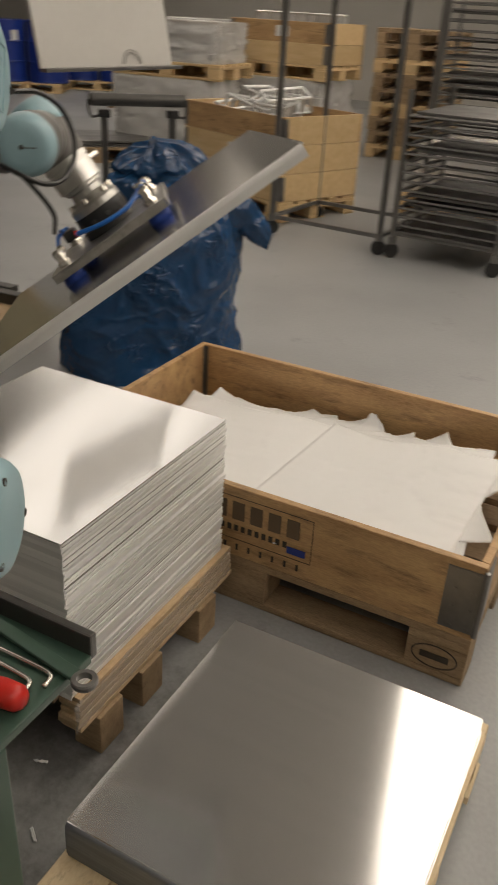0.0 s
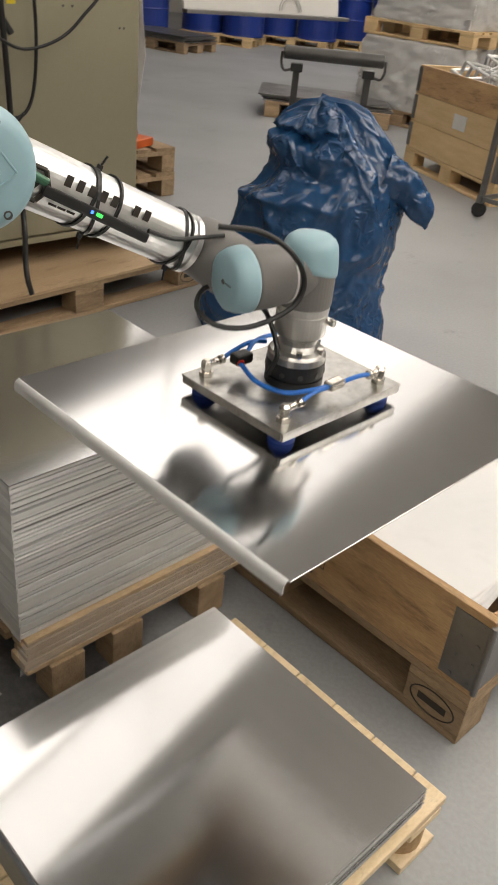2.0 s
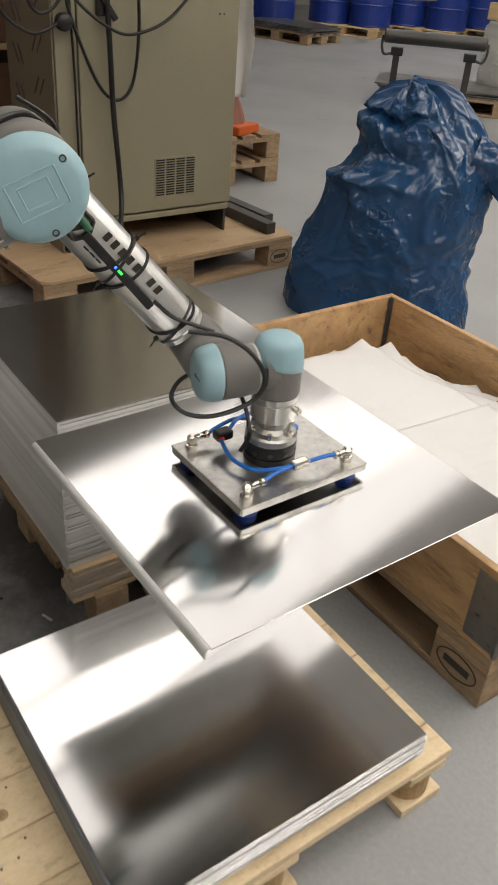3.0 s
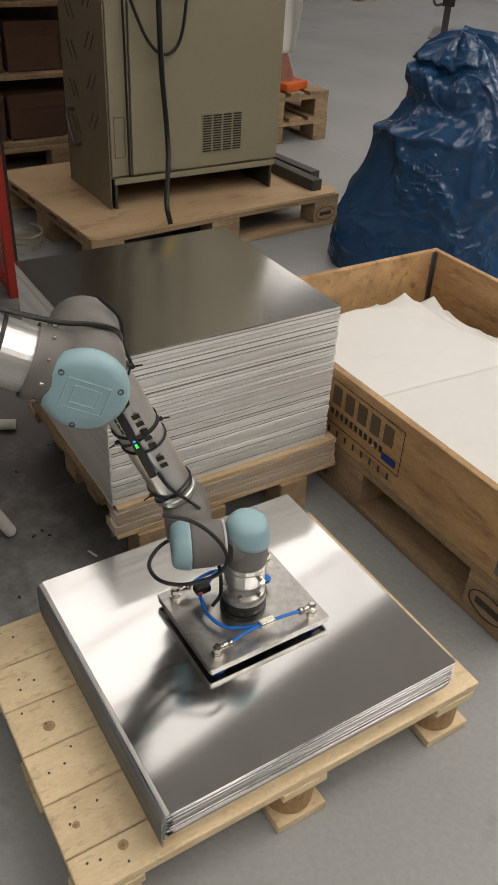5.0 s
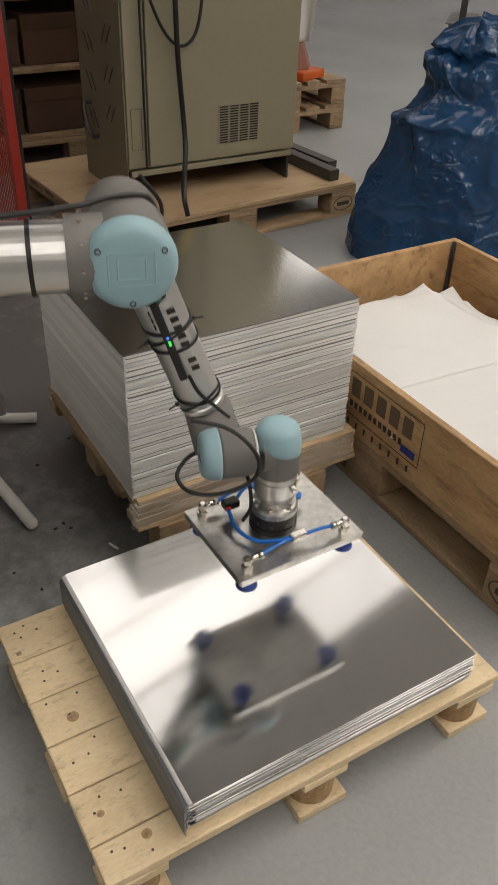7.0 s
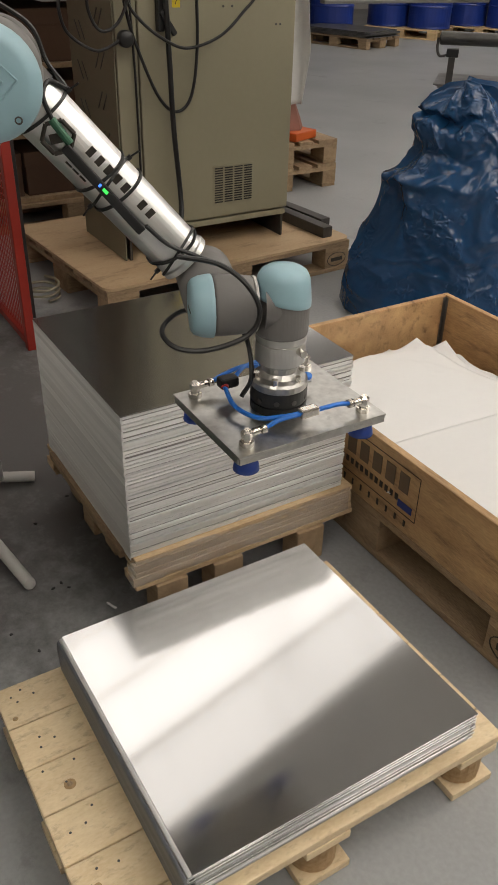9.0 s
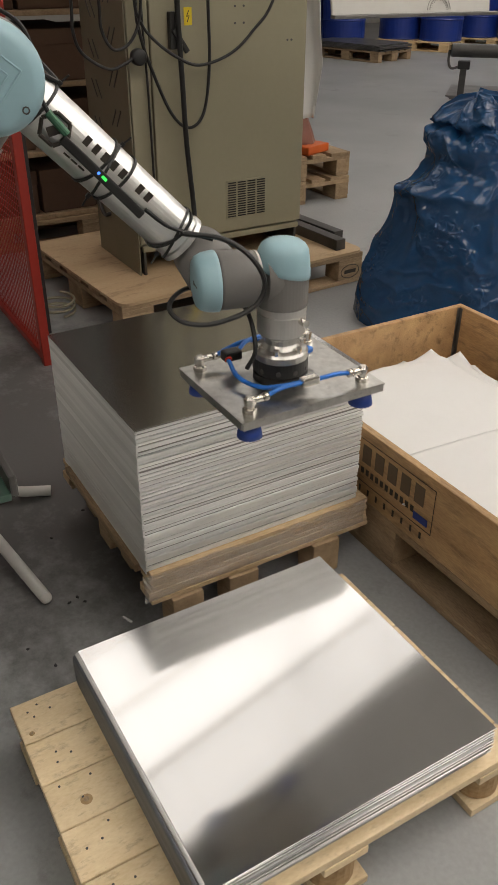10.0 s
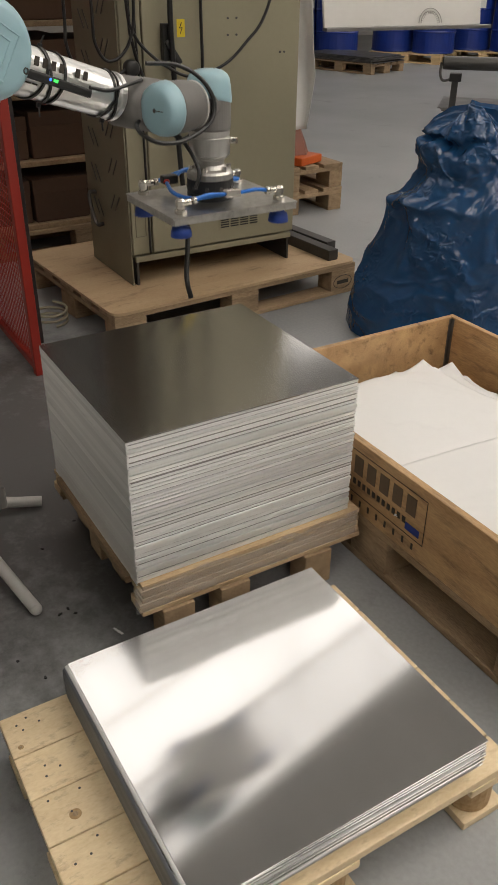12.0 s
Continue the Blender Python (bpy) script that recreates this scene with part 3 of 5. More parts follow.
def stack_pallet():
    """A small pallet with a thick deck frame under the tall stack, wrapped in remains of film."""
    e = thing("pallet", "small worn wooden pallet with torn film under the tall stack", "pallet", pose(0.297, -0.344, 0), "wooden pallets")
    for i in range(6):
        part("deck_board", box(0.47, 0.098, 0.02, (0, -0.253 + i * 0.1012, 0.178), 0.002), OLDWOOD, e)
    for x in (-0.272, 0.262):
        lay = random.Random(5)
        for k in range(7):
            part("bearer_layer", box(0.050 + lay.uniform(-0.002, 0.003), 0.61 + lay.uniform(-0.012, 0.006), 0.0118, (x + lay.uniform(-0.0015, 0.0015), 0.014 + lay.uniform(-0.004, 0.004), 0.1088 + k * 0.0123), 0.0015), WORNPINE, e, "worn laminated pine layer")
    part("bearer", box(0.075, 0.60, 0.078, (0, 0.01, 0.1285), 0.004), OLDWOOD, e)
    for x in (-0.262, 0, 0.262):
        for y in (-0.20, -0.05, 0.19):
            part("block", box(0.07, 0.08, 0.1015, (x, y, 0.0508), 0.004), OLDWOOD, e)
    bm = bmesh.new()
    bmesh.ops.create_grid(bm, x_segments=60, y_segments=6, size=0.5)
    for v in bm.verts:
        v.co = Vector((0.291 + 0.006 * noise.noise(Vector((v.co.x * 20, v.co.y * 8, 2))), v.co.x * 0.61, 0.155 + v.co.y * 0.07 + 0.012 * noise.noise(Vector((v.co.x * 9, v.co.y * 3, 7)))))
    part("film", bm, FILM, e, "torn clear stretch film", smooth=True)
    return e


stack_pallet()


def front_stack():
    e = thing("sheet_stack", "low stack of folded aluminium sheets on a pale pallet", "sheet stack", pose(1.013, -0.574, 0.127), "stacks of aluminium sheets")
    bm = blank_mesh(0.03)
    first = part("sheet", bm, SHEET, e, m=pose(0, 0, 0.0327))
    # lip faces towards -y take the darker copy with their shade painted in
    first.data.materials.append(SHADEDLIP)
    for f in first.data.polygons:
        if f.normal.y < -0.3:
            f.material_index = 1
    rng = random.Random(11)
    for i in range(1, 10):
        share(first, "sheet", e, pose(rng.gauss(0, 0.0022), rng.gauss(0, 0.001), 0.0327 + i * 0.0055, 0, 0, rng.gauss(0, 0.1)))
        if i == 1:
            leaf = part("paper_leaf", box(SX - 0.004, SY - 0.03, 0.0051 - TH, (0, 0.004, 0), 0), PAPER, e, "pale paper leaf", pose(0, 0, 0.0327 + 0.00275 - TH / 2))
        else:
            share(leaf, "paper_leaf", e, pose(rng.gauss(0, 0.001), 0, 0.0327 + (i - 0.5) * 0.0055 - TH / 2))
    part("packing", box(SX - 0.03, SY - 0.05, 0.028, (0, 0.01, 0.0145), 0.002), SHEETEDGE, e)
    return e


front_stack()


def front_pallet():
    e = thing("pallet", "new pale pine pallet with round chipwood feet under the low stack", "pallet", pose(1.012, -0.603, 0), "wooden pallets")
    joints = (-0.282, -0.180, -0.081, 0.018, 0.117, 0.215, 0.283)
    for a, b in zip(joints, joints[1:]):
        part("deck_board", box(b - a - 0.0025, 0.79, 0.02, ((a + b) / 2, 0, 0.117), 0.003), PALEPINE, e)
    for y in (-0.34, 0, 0.34):
        part("cross_board", box(0.566, 0.09, 0.02, (0, y, 0.0965), 0.003), PALEPINE, e)
        for x in (-0.235, 0.0, 0.235):
            part("foot", lathe([(0, 0), (0.043, 0), (0.045, 0.003), (0.045, 0.066), (0, 0.066)], 20), CHIPWOOD, e, "round pressed-wood foot", pose(x, y, 0.02))
            part("foot_pad", box(0.1, 0.1, 0.019, (x, y, 0.0097), 0.002), PALEPINE, e)
    rng = random.Random(4)
    nail = part("nail_head", rod((0, 0, 0), (0, 0, 0.0012), 0.0023, 8), DARKMETAL, e, "dark nail head", pose(-0.236, -0.36, 0.1265))
    for i in range(6):
        for y in (-0.36, -0.32, -0.345):
            share(nail, "nail_head", e, pose(-0.236 + i * 0.0945 + rng.uniform(-0.03, 0.03), y + rng.uniform(-0.01, 0.01), 0.1265))
    for x, y, k in ((-0.02, -0.335, 1.0), (0.17, -0.36, 0.6), (0.235, -0.31, 0.8), (-0.20, -0.375, 0.5)):
        kn = part("knot", lathe([(0, 0), (0.011 * k, 0), (0.010 * k, 0.0006), (0, 0.0008)], 16), CHIPWOOD, e, "dark knot in the board", pose(x, y, 0.1268))
        part("knot_core", lathe([(0, 0), (0.005 * k, 0), (0.004 * k, 0.0005), (0, 0.0006)], 12), OLDWOOD, kn, "darker core", pose(0, 0, 0.0007))
    return e


front_pallet()

# ---- robot bench ----
def bench():
    e = thing("tool_bench", "green steel tool bench carrying the robot arm", "bench", pose(0.60, -1.15, 0))
    part("bench_top", box(0.58, 0.40, 0.012, (0, 0, 0.706), 0.002), GREENPAINT, e)
    part("rim", box(0.58, 0.012, 0.035, (0, 0.205, 0.722), 0.003), DARKMETAL, e, "dark raised rim along the bench edge")
    part("side_panel", box(0.008, 0.26, 0.695, (0.283, -0.07, 0.3475), 0.002), GREENPAINT, e)
    part("side_panel", box(0.008, 0.38, 0.695, (-0.283, 0, 0.3475), 0.002), GREENPAINT, e)
    return e


bench()


def spanner(m):
    bm = bmesh.new()
    add_box(bm, 0.15, 0.017, 0.005, (-0.085, 0, 0.004), 0.0015)
    e = finish("spanner", bm, GREENPAINT, None, False, m)
    bm = bmesh.new()
    add_lathe(bm, [(0.009, 0.0), (0.014, 0.0), (0.0155, 0.003), (0.0155, 0.007), (0.014, 0.009), (0.009, 0.009), (0.009, 0.0)], 24, pose(0.0, 0, -0.0005))
    part("ring_end", bm, RACKMETAL, e, "worn steel ring end", smooth=False)
    return tagged(e, "green-handled ring spanner lying on the bench", "spanner")


spanner(pose(0.914, -0.993, 0.716, 0, 0, -8))


def hex_key(m):
    return tagged(finish("hex_key", hose([(0, 0, 0), (-0.08, 0, 0), (-0.1, 0.004, 0), (-0.104, 0.02, 0)], 0.0035, 6, 4), CHROME, None, True, m), "bent chrome hex key on the green bench", "hex key", "hex keys on the bench")


hex_key(pose(0.775, -1.000, 0.7165, 0, 0, 180))
hex_key(pose(0.762, -1.016, 0.7165, 0, 0, 178))


def screwdriver(m):
    prof = [(0, 0), (0.010, 0.001), (0.015, 0.008), (0.016, 0.03), (0.0135, 0.055), (0.016, 0.08), (0.011, 0.1), (0, 0.101)]
    e = finish("screwdriver", lathe(prof, 20), REDPLASTIC, None, True, m)
    part("shaft", rod((0, 0, 0.1), (0, 0, 0.2), 0.0035), CHROME, e, "steel shaft")
    return tagged(e, "screwdriver with a red plastic handle on the bench", "screwdriver")


screwdriver(pose(0.884, -1.055, 0.729, 0, -90, 6))

# ---- robot arm ----
ARM_A, ARM_F, OFF, WR = 0.425, 0.392, 0.109, 0.0947
BASE = Vector((0.664, -1.116, 0.929))
DROP = 0.163


def cap(r, h, m, parent, label="light blue plastic joint cap", screws=True, slant=0.0):
    """A domed cap over a joint, with three screws and a raised mark."""
    bm = bmesh.new()
    flat = [(r * 0.99, h * 0.55), (r * 0.90, h * 0.85), (r * 0.78, h * 0.97), (r * 0.5, h), (0, h)]
    dome = [(r * 1.0, h * 0.40), (r * 0.95, h * 0.62), (r * 0.85, h * 0.80), (r * 0.66, h * 0.93), (r * 0.4, h * 0.99), (0, h)]
    add_lathe(bm, [(r, 0), (r * 1.03, 0.001), (r * 1.03, 0.006)] + (dome if slant else flat), 40)
    for v in bm.verts:
        low = max(0.0, 1 - v.co.z / (h * 0.6))
        v.co.z -= slant * (0.5 + 0.5 * v.co.x / r) * low
        v.co.x *= 1 + (0.02 if slant else 0) * low
        v.co.y *= 1 + (0.02 if slant else 0) * low
    c = part("cap", bm, CAPBLUE, parent, label, m, True)
    if screws:
        screw = None
        for k in range(3):
            a = 2 * math.pi * k / 3 + 0.5
            at = pose(r * 0.80 * math.cos(a), r * 0.80 * math.sin(a), 0)
            if screw:
                share(screw, "cap_screw", c, at)
            else:
                screw = part("cap_screw", lathe([(0, h * 0.80), (0.0045, h * 0.80), (0.0045, h * 0.99), (0.0028, h * 0.99), (0.0028, h * 0.90), (0, h * 0.90)], 10), DARKMETAL, c, "sunk dark screw", at)
    return c


def groove(bm, pts, r):
    for a, b in zip(pts, pts[1:]):
        add_rod(bm, a, b, r, 6)


def robot():
    e = thing("robot_arm", "grey and silver robot arm with light blue joint caps", "robot arm", pose(BASE.x, BASE.y, 0.712))
    zb = 0.712
    # fixed base
    part("base", lathe([(0, 0), (0.085, 0), (0.085, 0.022), (0.075, 0.028), (0.075, 0.128), (0.068, 0.135), (0, 0.135)], 40), SILVER, e)
    links = {}
    # shoulder: housing on the base axis, turned by the first joint
    s = part("shoulder", lathe([(0, -0.078), (0.066, -0.078), (0.066, 0.06), (0.055, 0.072), (0, 0.075)], 40), JOINTGREY, e, smooth=False)
    bm = lathe([(0.060, 0), (0.060, 0.085)], 36, between((0, 0, 0), (0, -0.09, 0)))
    part("shoulder_neck", bm, JOINTGREY, s, smooth=True)
    links["shoulder"] = s
    # upper arm
    Y = -0.13585
    u = part("upper_arm", lathe([(0.0, 0.055), (0.052, 0.055), (0.052, 0.066), (0.0475, 0.068), (0.0475, 0.352), (0.053, 0.354), (0.053, 0.366), (0, 0.366)], 40, Matrix.Translation((0, Y, 0)) @ pose(0, 0, 0, 0, 90, 0)), TUBE, e, "bright aluminium upper arm tube", smooth=False)
    part("shoulder_housing", lathe([(0, 0), (0.058, 0), (0.062, 0.008), (0.062, 0.112), (0.056, 0.12), (0, 0.12)], 40, between((0, -0.075, 0), (0, -0.195, 0))), JOINTGREY, u, smooth=False)
    cap(0.060, 0.022, between((0, -0.194, 0), (0, -0.3, 0)), u)
    part("elbow_housing", lathe([(0, 0), (0.052, 0), (0.057, 0.006), (0.060, 0.014), (0.060, 0.100), (0, 0.100)], 48, between((ARM_A, -0.066, 0), (ARM_A, -0.166, 0))), JOINTGREY, u, "grey elbow housing", smooth=True)
    part("elbow_collar", lathe([(0.0535, 0), (0.0535, 0.05), (0, 0.05)], 40, Matrix.Translation((0.345, Y, 0)) @ pose(0, 0, 0, 0, 90, 0)), JOINTGREY, u, smooth=True)
    bolt = None
    for k in range(10):
        a = 2 * math.pi * k / 10
        m = pose(0.362, Y + 0.055 * math.cos(a), 0.055 * math.sin(a))
        if bolt:
            share(bolt, "flange_bolt", u, m)
        else:
            bolt = part("flange_bolt", rod((0, 0, 0), (0.005, 0, 0), 0.0024, 8), CHROME, u, "small bright bolt", m)
    c = cap(0.0605, 0.026, between((ARM_A, -0.164, 0), (ARM_A, -0.3, 0)), u)
    q = 0.0262
    for r in (0.030, 0.018):
        bm = bmesh.new()
        groove(bm, [(-r, -r * 0.75, q), (-r, r * 0.75, q), (r, r * 0.75, q), (r, -r * 0.75, q), (-r, -r * 0.75, q)], 0.0011)
        part("raised_mark", bm, CAPBLUE, c, "raised plain mark on the cap")
    for x in (0.09, 0.20, 0.30):
        part("cable_tie", lathe([(0.048, -0.003), (0.0505, -0.003), (0.0505, 0.003), (0.048, 0.003)], 32, Matrix.Translation((x, Y, 0)) @ pose(0, 0, 0, 0, 90, 0)), BLACK, u, "black strap")
    part("upper_decal", box(0.10, 0.001, 0.05, (0.17, Y - 0.0482, 0), 0), INK, u, "dark printed panel")
    part("arm_cable", hose([(0.1, Y, 0.052), (0.25, Y + 0.005, 0.054), (0.36, Y + 0.01, 0.062), (0.41, Y + 0.03, 0.066), (0.455, Y + 0.06, 0.055), (0.475, Y + 0.085, 0.02)], 0.004), RUBBER, u, "black cable")
    links["upper_arm"] = u
    # forearm
    Y = -0.016
    f = part("forearm", lathe([(0, 0.05), (0.039, 0.05), (0.0385, 0.052), (0.0365, 0.335), (0.039, 0.337), (0.039, 0.345), (0, 0.345)], 40, Matrix.Translation((0, Y, 0)) @ pose(0, 0, 0, 0, 90, 0)), TUBE, e, "bright aluminium forearm tube", smooth=False)
    part("elbow_end", lathe([(0, 0), (0.045, 0), (0.054, 0.01), (0.055, 0.02), (0.055, 0.088), (0, 0.088)], 40, between((0, 0.026, 0), (0, -0.062, 0))), JOINTGREY, f, smooth=True)
    part("elbow_neck", lathe([(0.045, 0), (0.0405, 0.03), (0.0405, 0.056), (0, 0.056)], 36, Matrix.Translation((0, Y, 0)) @ pose(0, 0, 0, 0, 90, 0)), JOINTGREY, f, smooth=True)
    for x, tilt in ((0.075, 5), (0.175, 8), (0.195, -10), (0.21, 6), (0.315, 12), (0.33, -14)):
        part("cable_tie", lathe([(0.038, -0.002), (0.0405, -0.002), (0.0405, 0.002), (0.038, 0.002)], 28, Matrix.Translation((x, Y, 0)) @ pose(0, 0, 0, 0, 90 + tilt, tilt)), BLACK, f, "black cable tie")
    # printed side of the tube, facing -y
    bm = bmesh.new()
    for k in range(6):
        a0, a1 = math.pi * k / 3, math.pi * (k + 1) / 3
        add_rod(bm, (0.105 + 0.021 * math.cos(a0), 0, 0.021 * math.sin(a0)), (0.105 + 0.021 * math.cos(a1), 0, 0.021 * math.sin(a1)), 0.0030, 6)
    add_box(bm, 0.012, 0.002, 0.018, (0.105, 0, -0.002), 0, pose(0, 0, 0, 0, 30, 0))
    part("printed_sign", bm, INK, f, "black printed hexagon sign", Matrix.Translation((0, Y - 0.0385, -0.002)))
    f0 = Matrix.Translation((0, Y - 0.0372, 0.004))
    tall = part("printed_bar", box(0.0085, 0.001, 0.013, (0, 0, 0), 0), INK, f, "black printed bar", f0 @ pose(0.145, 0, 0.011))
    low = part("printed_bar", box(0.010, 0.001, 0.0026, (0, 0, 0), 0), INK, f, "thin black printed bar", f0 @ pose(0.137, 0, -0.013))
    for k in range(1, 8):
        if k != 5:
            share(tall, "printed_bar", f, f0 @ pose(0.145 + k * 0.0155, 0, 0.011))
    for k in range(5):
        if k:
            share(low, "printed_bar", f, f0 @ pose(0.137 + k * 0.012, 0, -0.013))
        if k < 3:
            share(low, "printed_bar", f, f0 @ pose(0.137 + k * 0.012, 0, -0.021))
    g = part("sensor", box(0.145, 0.010, 0.013, (0.19, Y - 0.043, 0.0), 0.003), BLACK, f, "slim black sensor strapped to the tube", pose(0, 0, 0.0, 0, 2, 0))
    part("status_light", box(0.008, 0.001, 0.004, (0.19, Y - 0.0487, 0.001), 0), LEDGREEN, g, "lit green indicator")
    part("status_light", box(0.003, 0.001, 0.004, (0.180, Y - 0.0487, 0.001), 0), LEDBLUE, g, "lit blue indicator")
    part("plug", rod((0.085, Y - 0.04, 0.008), (0.12, Y - 0.042, 0.004), 0.0055), GREENPLASTIC, f, "dark green cable plug")
    part("sensor_cable", hose([(0.087, Y - 0.04, 0.008), (0.06, Y - 0.036, 0.02), (0.055, Y - 0.02, 0.036), (0.075, Y, 0.043), (0.04, Y + 0.005, 0.047), (0.0, Y + 0.005, 0.062), (-0.05, Y, 0.05)], 0.003), RUBBER, f, "black sensor cable")
    part("air_cable", hose([(0.26, Y - 0.043, 0.0), (0.30, Y - 0.042, 0.004), (0.335, Y - 0.044, 0.02), (0.36, Y - 0.05, 0.034)], 0.003), RUBBER, f, "black air line")
    for x, z in ((0.08, 0.043), (0.19, 0.041), (0.20, -0.043), (0.33, -0.041)):
        bm = bmesh.new()
        add_box(bm, 0.006, 0.006, 0.007, (x, Y, z), 0.001)
        add_rod(bm, (x, Y, z), (x + 0.002, Y - 0.004, z + math.copysign(0.016, z)), 0.0014, 6)
        part("tie_tail", bm, BLACK, f)
    links["forearm"] = f
    # first wrist joint: across the end of the forearm, then along it to the capped housing
    w1 = part("wrist_knuckle", lathe([(0, 0), (0.038, 0), (0.0425, 0.006), (0.0425, 0.104), (0, 0.104)], 40, between((0, 0.135, 0), (0, 0.031, 0))), JOINTGREY, e, smooth=True)
    cap(0.0365, 0.016, between((0, 0.134, 0), (0, 0.3, 0)), w1, screws=False)
    part("wrist_housing", lathe([(0, -0.006), (0.041, -0.006), (0.042, 0.0), (0.0415, 0.030), (0.039, 0.048), (0.038, 0.052), (0, 0.052)], 40, pose(0, 0, 0, 0, 90, 0)), JOINTGREY, w1, smooth=True)
    part("seal_ring", lathe([(0.0375, 0.0515), (0.0388, 0.052), (0.0388, 0.0555), (0.0375, 0.056)], 40, pose(0, 0, 0, 0, 90, 0)), WHITEPOLE, w1, "pale seal ring")
    part("wrist_neck", lathe([(0.036, 0), (0.036, 0.04)], 36, between((0, 0.05, 0), (0, 0.005, 0))), JOINTGREY, w1, smooth=True)
    c = cap(0.0425, 0.032, between((-0.005, 0, 0), (-0.2, 0, 0)), w1, screws=False)
    bm = rod((0, 0, 0.0305), (0, 0, 0.0325), 0.0035)
    add_box(bm, 0.02, 0.0015, 0.0012, (0.011, 0, 0.0322), 0)
    part("cap_screw", bm, DARKMETAL, c, "small sunk screw")
    part("air_cable", hose([(-0.05, -0.0, 0.072), (0.0, -0.02, 0.067), (0.035, -0.04, 0.045), (0.052, -0.052, 0.01), (0.035, -0.056, -0.022), (-0.02, -0.052, -0.042), (-0.062, -0.035, -0.042),
                            (-0.075, -0.005, -0.028), (-0.04, 0.035, -0.02), (0.02, 0.045, -0.03), (0.047, 0.02, -0.06), (0.05, -0.015, -0.105), (0.035, -0.02, -0.135)], 0.0036, 8, 10), RUBBER, w1, "looped black air line")
    links["wrist"] = w1
    # last joint housing, upright over the tool
    w2 = part("tool_joint", lathe([(0, -0.044), (0.0375, -0.044), (0.0385, -0.04), (0.0385, 0.022), (0, 0.022)], 44), JOINTGREY, e, smooth=False)
    part("joint_neck", lathe([(0.0375, 0), (0.0375, 0.03)], 36, between((0, 0, 0), (-0.04, 0, 0))), JOINTGREY, w2, smooth=True)
    cap(0.0385, 0.040, pose(0, 0, 0.0135), w2, screws=False, slant=0.017)
    part("flange", lathe([(0, -0.088), (0.034, -0.088), (0.0365, -0.086), (0.0365, -0.0565), (0.0345, -0.056), (0.0345, -0.053), (0.037, -0.0525), (0.037, -0.0445), (0, -0.0445)], 40), SILVER, w2, "silver machined flange")
    part("connector", rod((0.02, -0.032, -0.062), (0.024, -0.044, -0.062), 0.0055), CHROME, w2, "small round connector")
    links["tool_joint"] = w2
    # gripper: plate top at z = 0
    pw, pl = 0.204, 0.252
    gp = part("gripper_plate", box(pw, pl, 0.003, (0, 0, -0.0015), 0.001), STEELPLATE, e, "worn stainless suction gripper plate")
    for sx in (-1, 1):
        part("skirt", box(0.003, pl - 0.004, 0.0105, (sx * (pw / 2 - 0.0018), 0, -0.0084), 0.001), STEELPLATE, gp)
        part("skirt", box(pw - 0.008, 0.003, 0.0105, (0, sx * (pl / 2 - 0.0018), -0.0084), 0.001), STEELPLATE, gp)
    bm = bmesh.new()
    add_lathe(bm, [(0, 0.0), (0.0425, 0.0), (0.0425, 0.012), (0.040, 0.0125), (0.040, 0.015), (0.0425, 0.0155), (0.0425, 0.036), (0, 0.036)], 44)
    part("tool_changer", bm, BLACK, gp, "black ring-shaped tool changer")
    bm = bmesh.new()
    for k in range(10):
        a = 2 * math.pi * k / 10
        add_rod(bm, (0.0415 * math.cos(a), 0.0415 * math.sin(a), 0.022), (0.0435 * math.cos(a), 0.0435 * math.sin(a), 0.022), 0.004, 8)
    part("changer_screws", bm, DARKMETAL, gp, "row of dark sunk screws")
    bm = bmesh.new()
    add_lathe(bm, [(0, 0.0362), (0.042, 0.0362), (0.042, 0.046), (0.039, 0.050), (0.031, 0.053), (0.026, 0.060), (0.026, 0.068), (0.031, 0.071), (0.031, 0.0748), (0, 0.0748)], 28)
    part("adapter", bm, STEELPLATE, gp, "scratched machined adapter")
    bolt = None
    for k in range(6):
        a = 2 * math.pi * k / 6 + 0.3
        m = pose(0.035 * math.cos(a), 0.035 * math.sin(a), 0.0495)
        if bolt:
            share(bolt, "adapter_bolt", gp, m)
        else:
            bolt = part("adapter_bolt", rod((0, 0, 0), (0, 0, 0.009), 0.0048, 6), CHROME, gp, "bright hexagon bolt", m)
    cx, cy = 0.078, 0.100
    cups = []
    for sx, sy in ((-1, -1), (1, -1), (1, 1), (-1, 1)):
        x, y = sx * cx, sy * cy
        fit_ = part("fitting", lathe([(0, 0), (0.0105, 0), (0.0105, 0.007), (0.007, 0.0075), (0.007, 0.013), (0.0085, 0.0135), (0.0085, 0.022), (0.005, 0.026), (0, 0.026)], 6), CHROME, gp, "nickel-plated elbow fitting", pose(x, y, 0))
        d = {(-1, -1): (0.2, 1), (1, -1): (0.15, 1), (1, 1): (0.1, -1), (-1, 1): (0.2, -1)}[(sx, sy)]
        bm = rod((0, 0, 0.018), (d[0] * 0.012, d[1] * 0.024, 0.020), 0.0055, 10)
        add_rod(bm, (d[0] * 0.011, d[1] * 0.022, 0.0198), (d[0] * 0.014, d[1] * 0.029, 0.0202), 0.0068, 10)
        part("elbow", bm, CHROME, fit_, smooth=True)
        cups.append(part("suction_cup", lathe([(0, -0.006), (0.009, -0.006), (0.009, -0.014), (0.0105, -0.0165), (0.0105, -0.021), (0.016, -0.0235), (0.0175, -0.029), (0.019, -0.0385), (0.0165, -0.0385), (0.010, -0.03), (0, -0.029)], 28), CUPBLUE, gp, "dark blue rubber suction cup", pose(x, y, 0), True))
    hz = 0.021
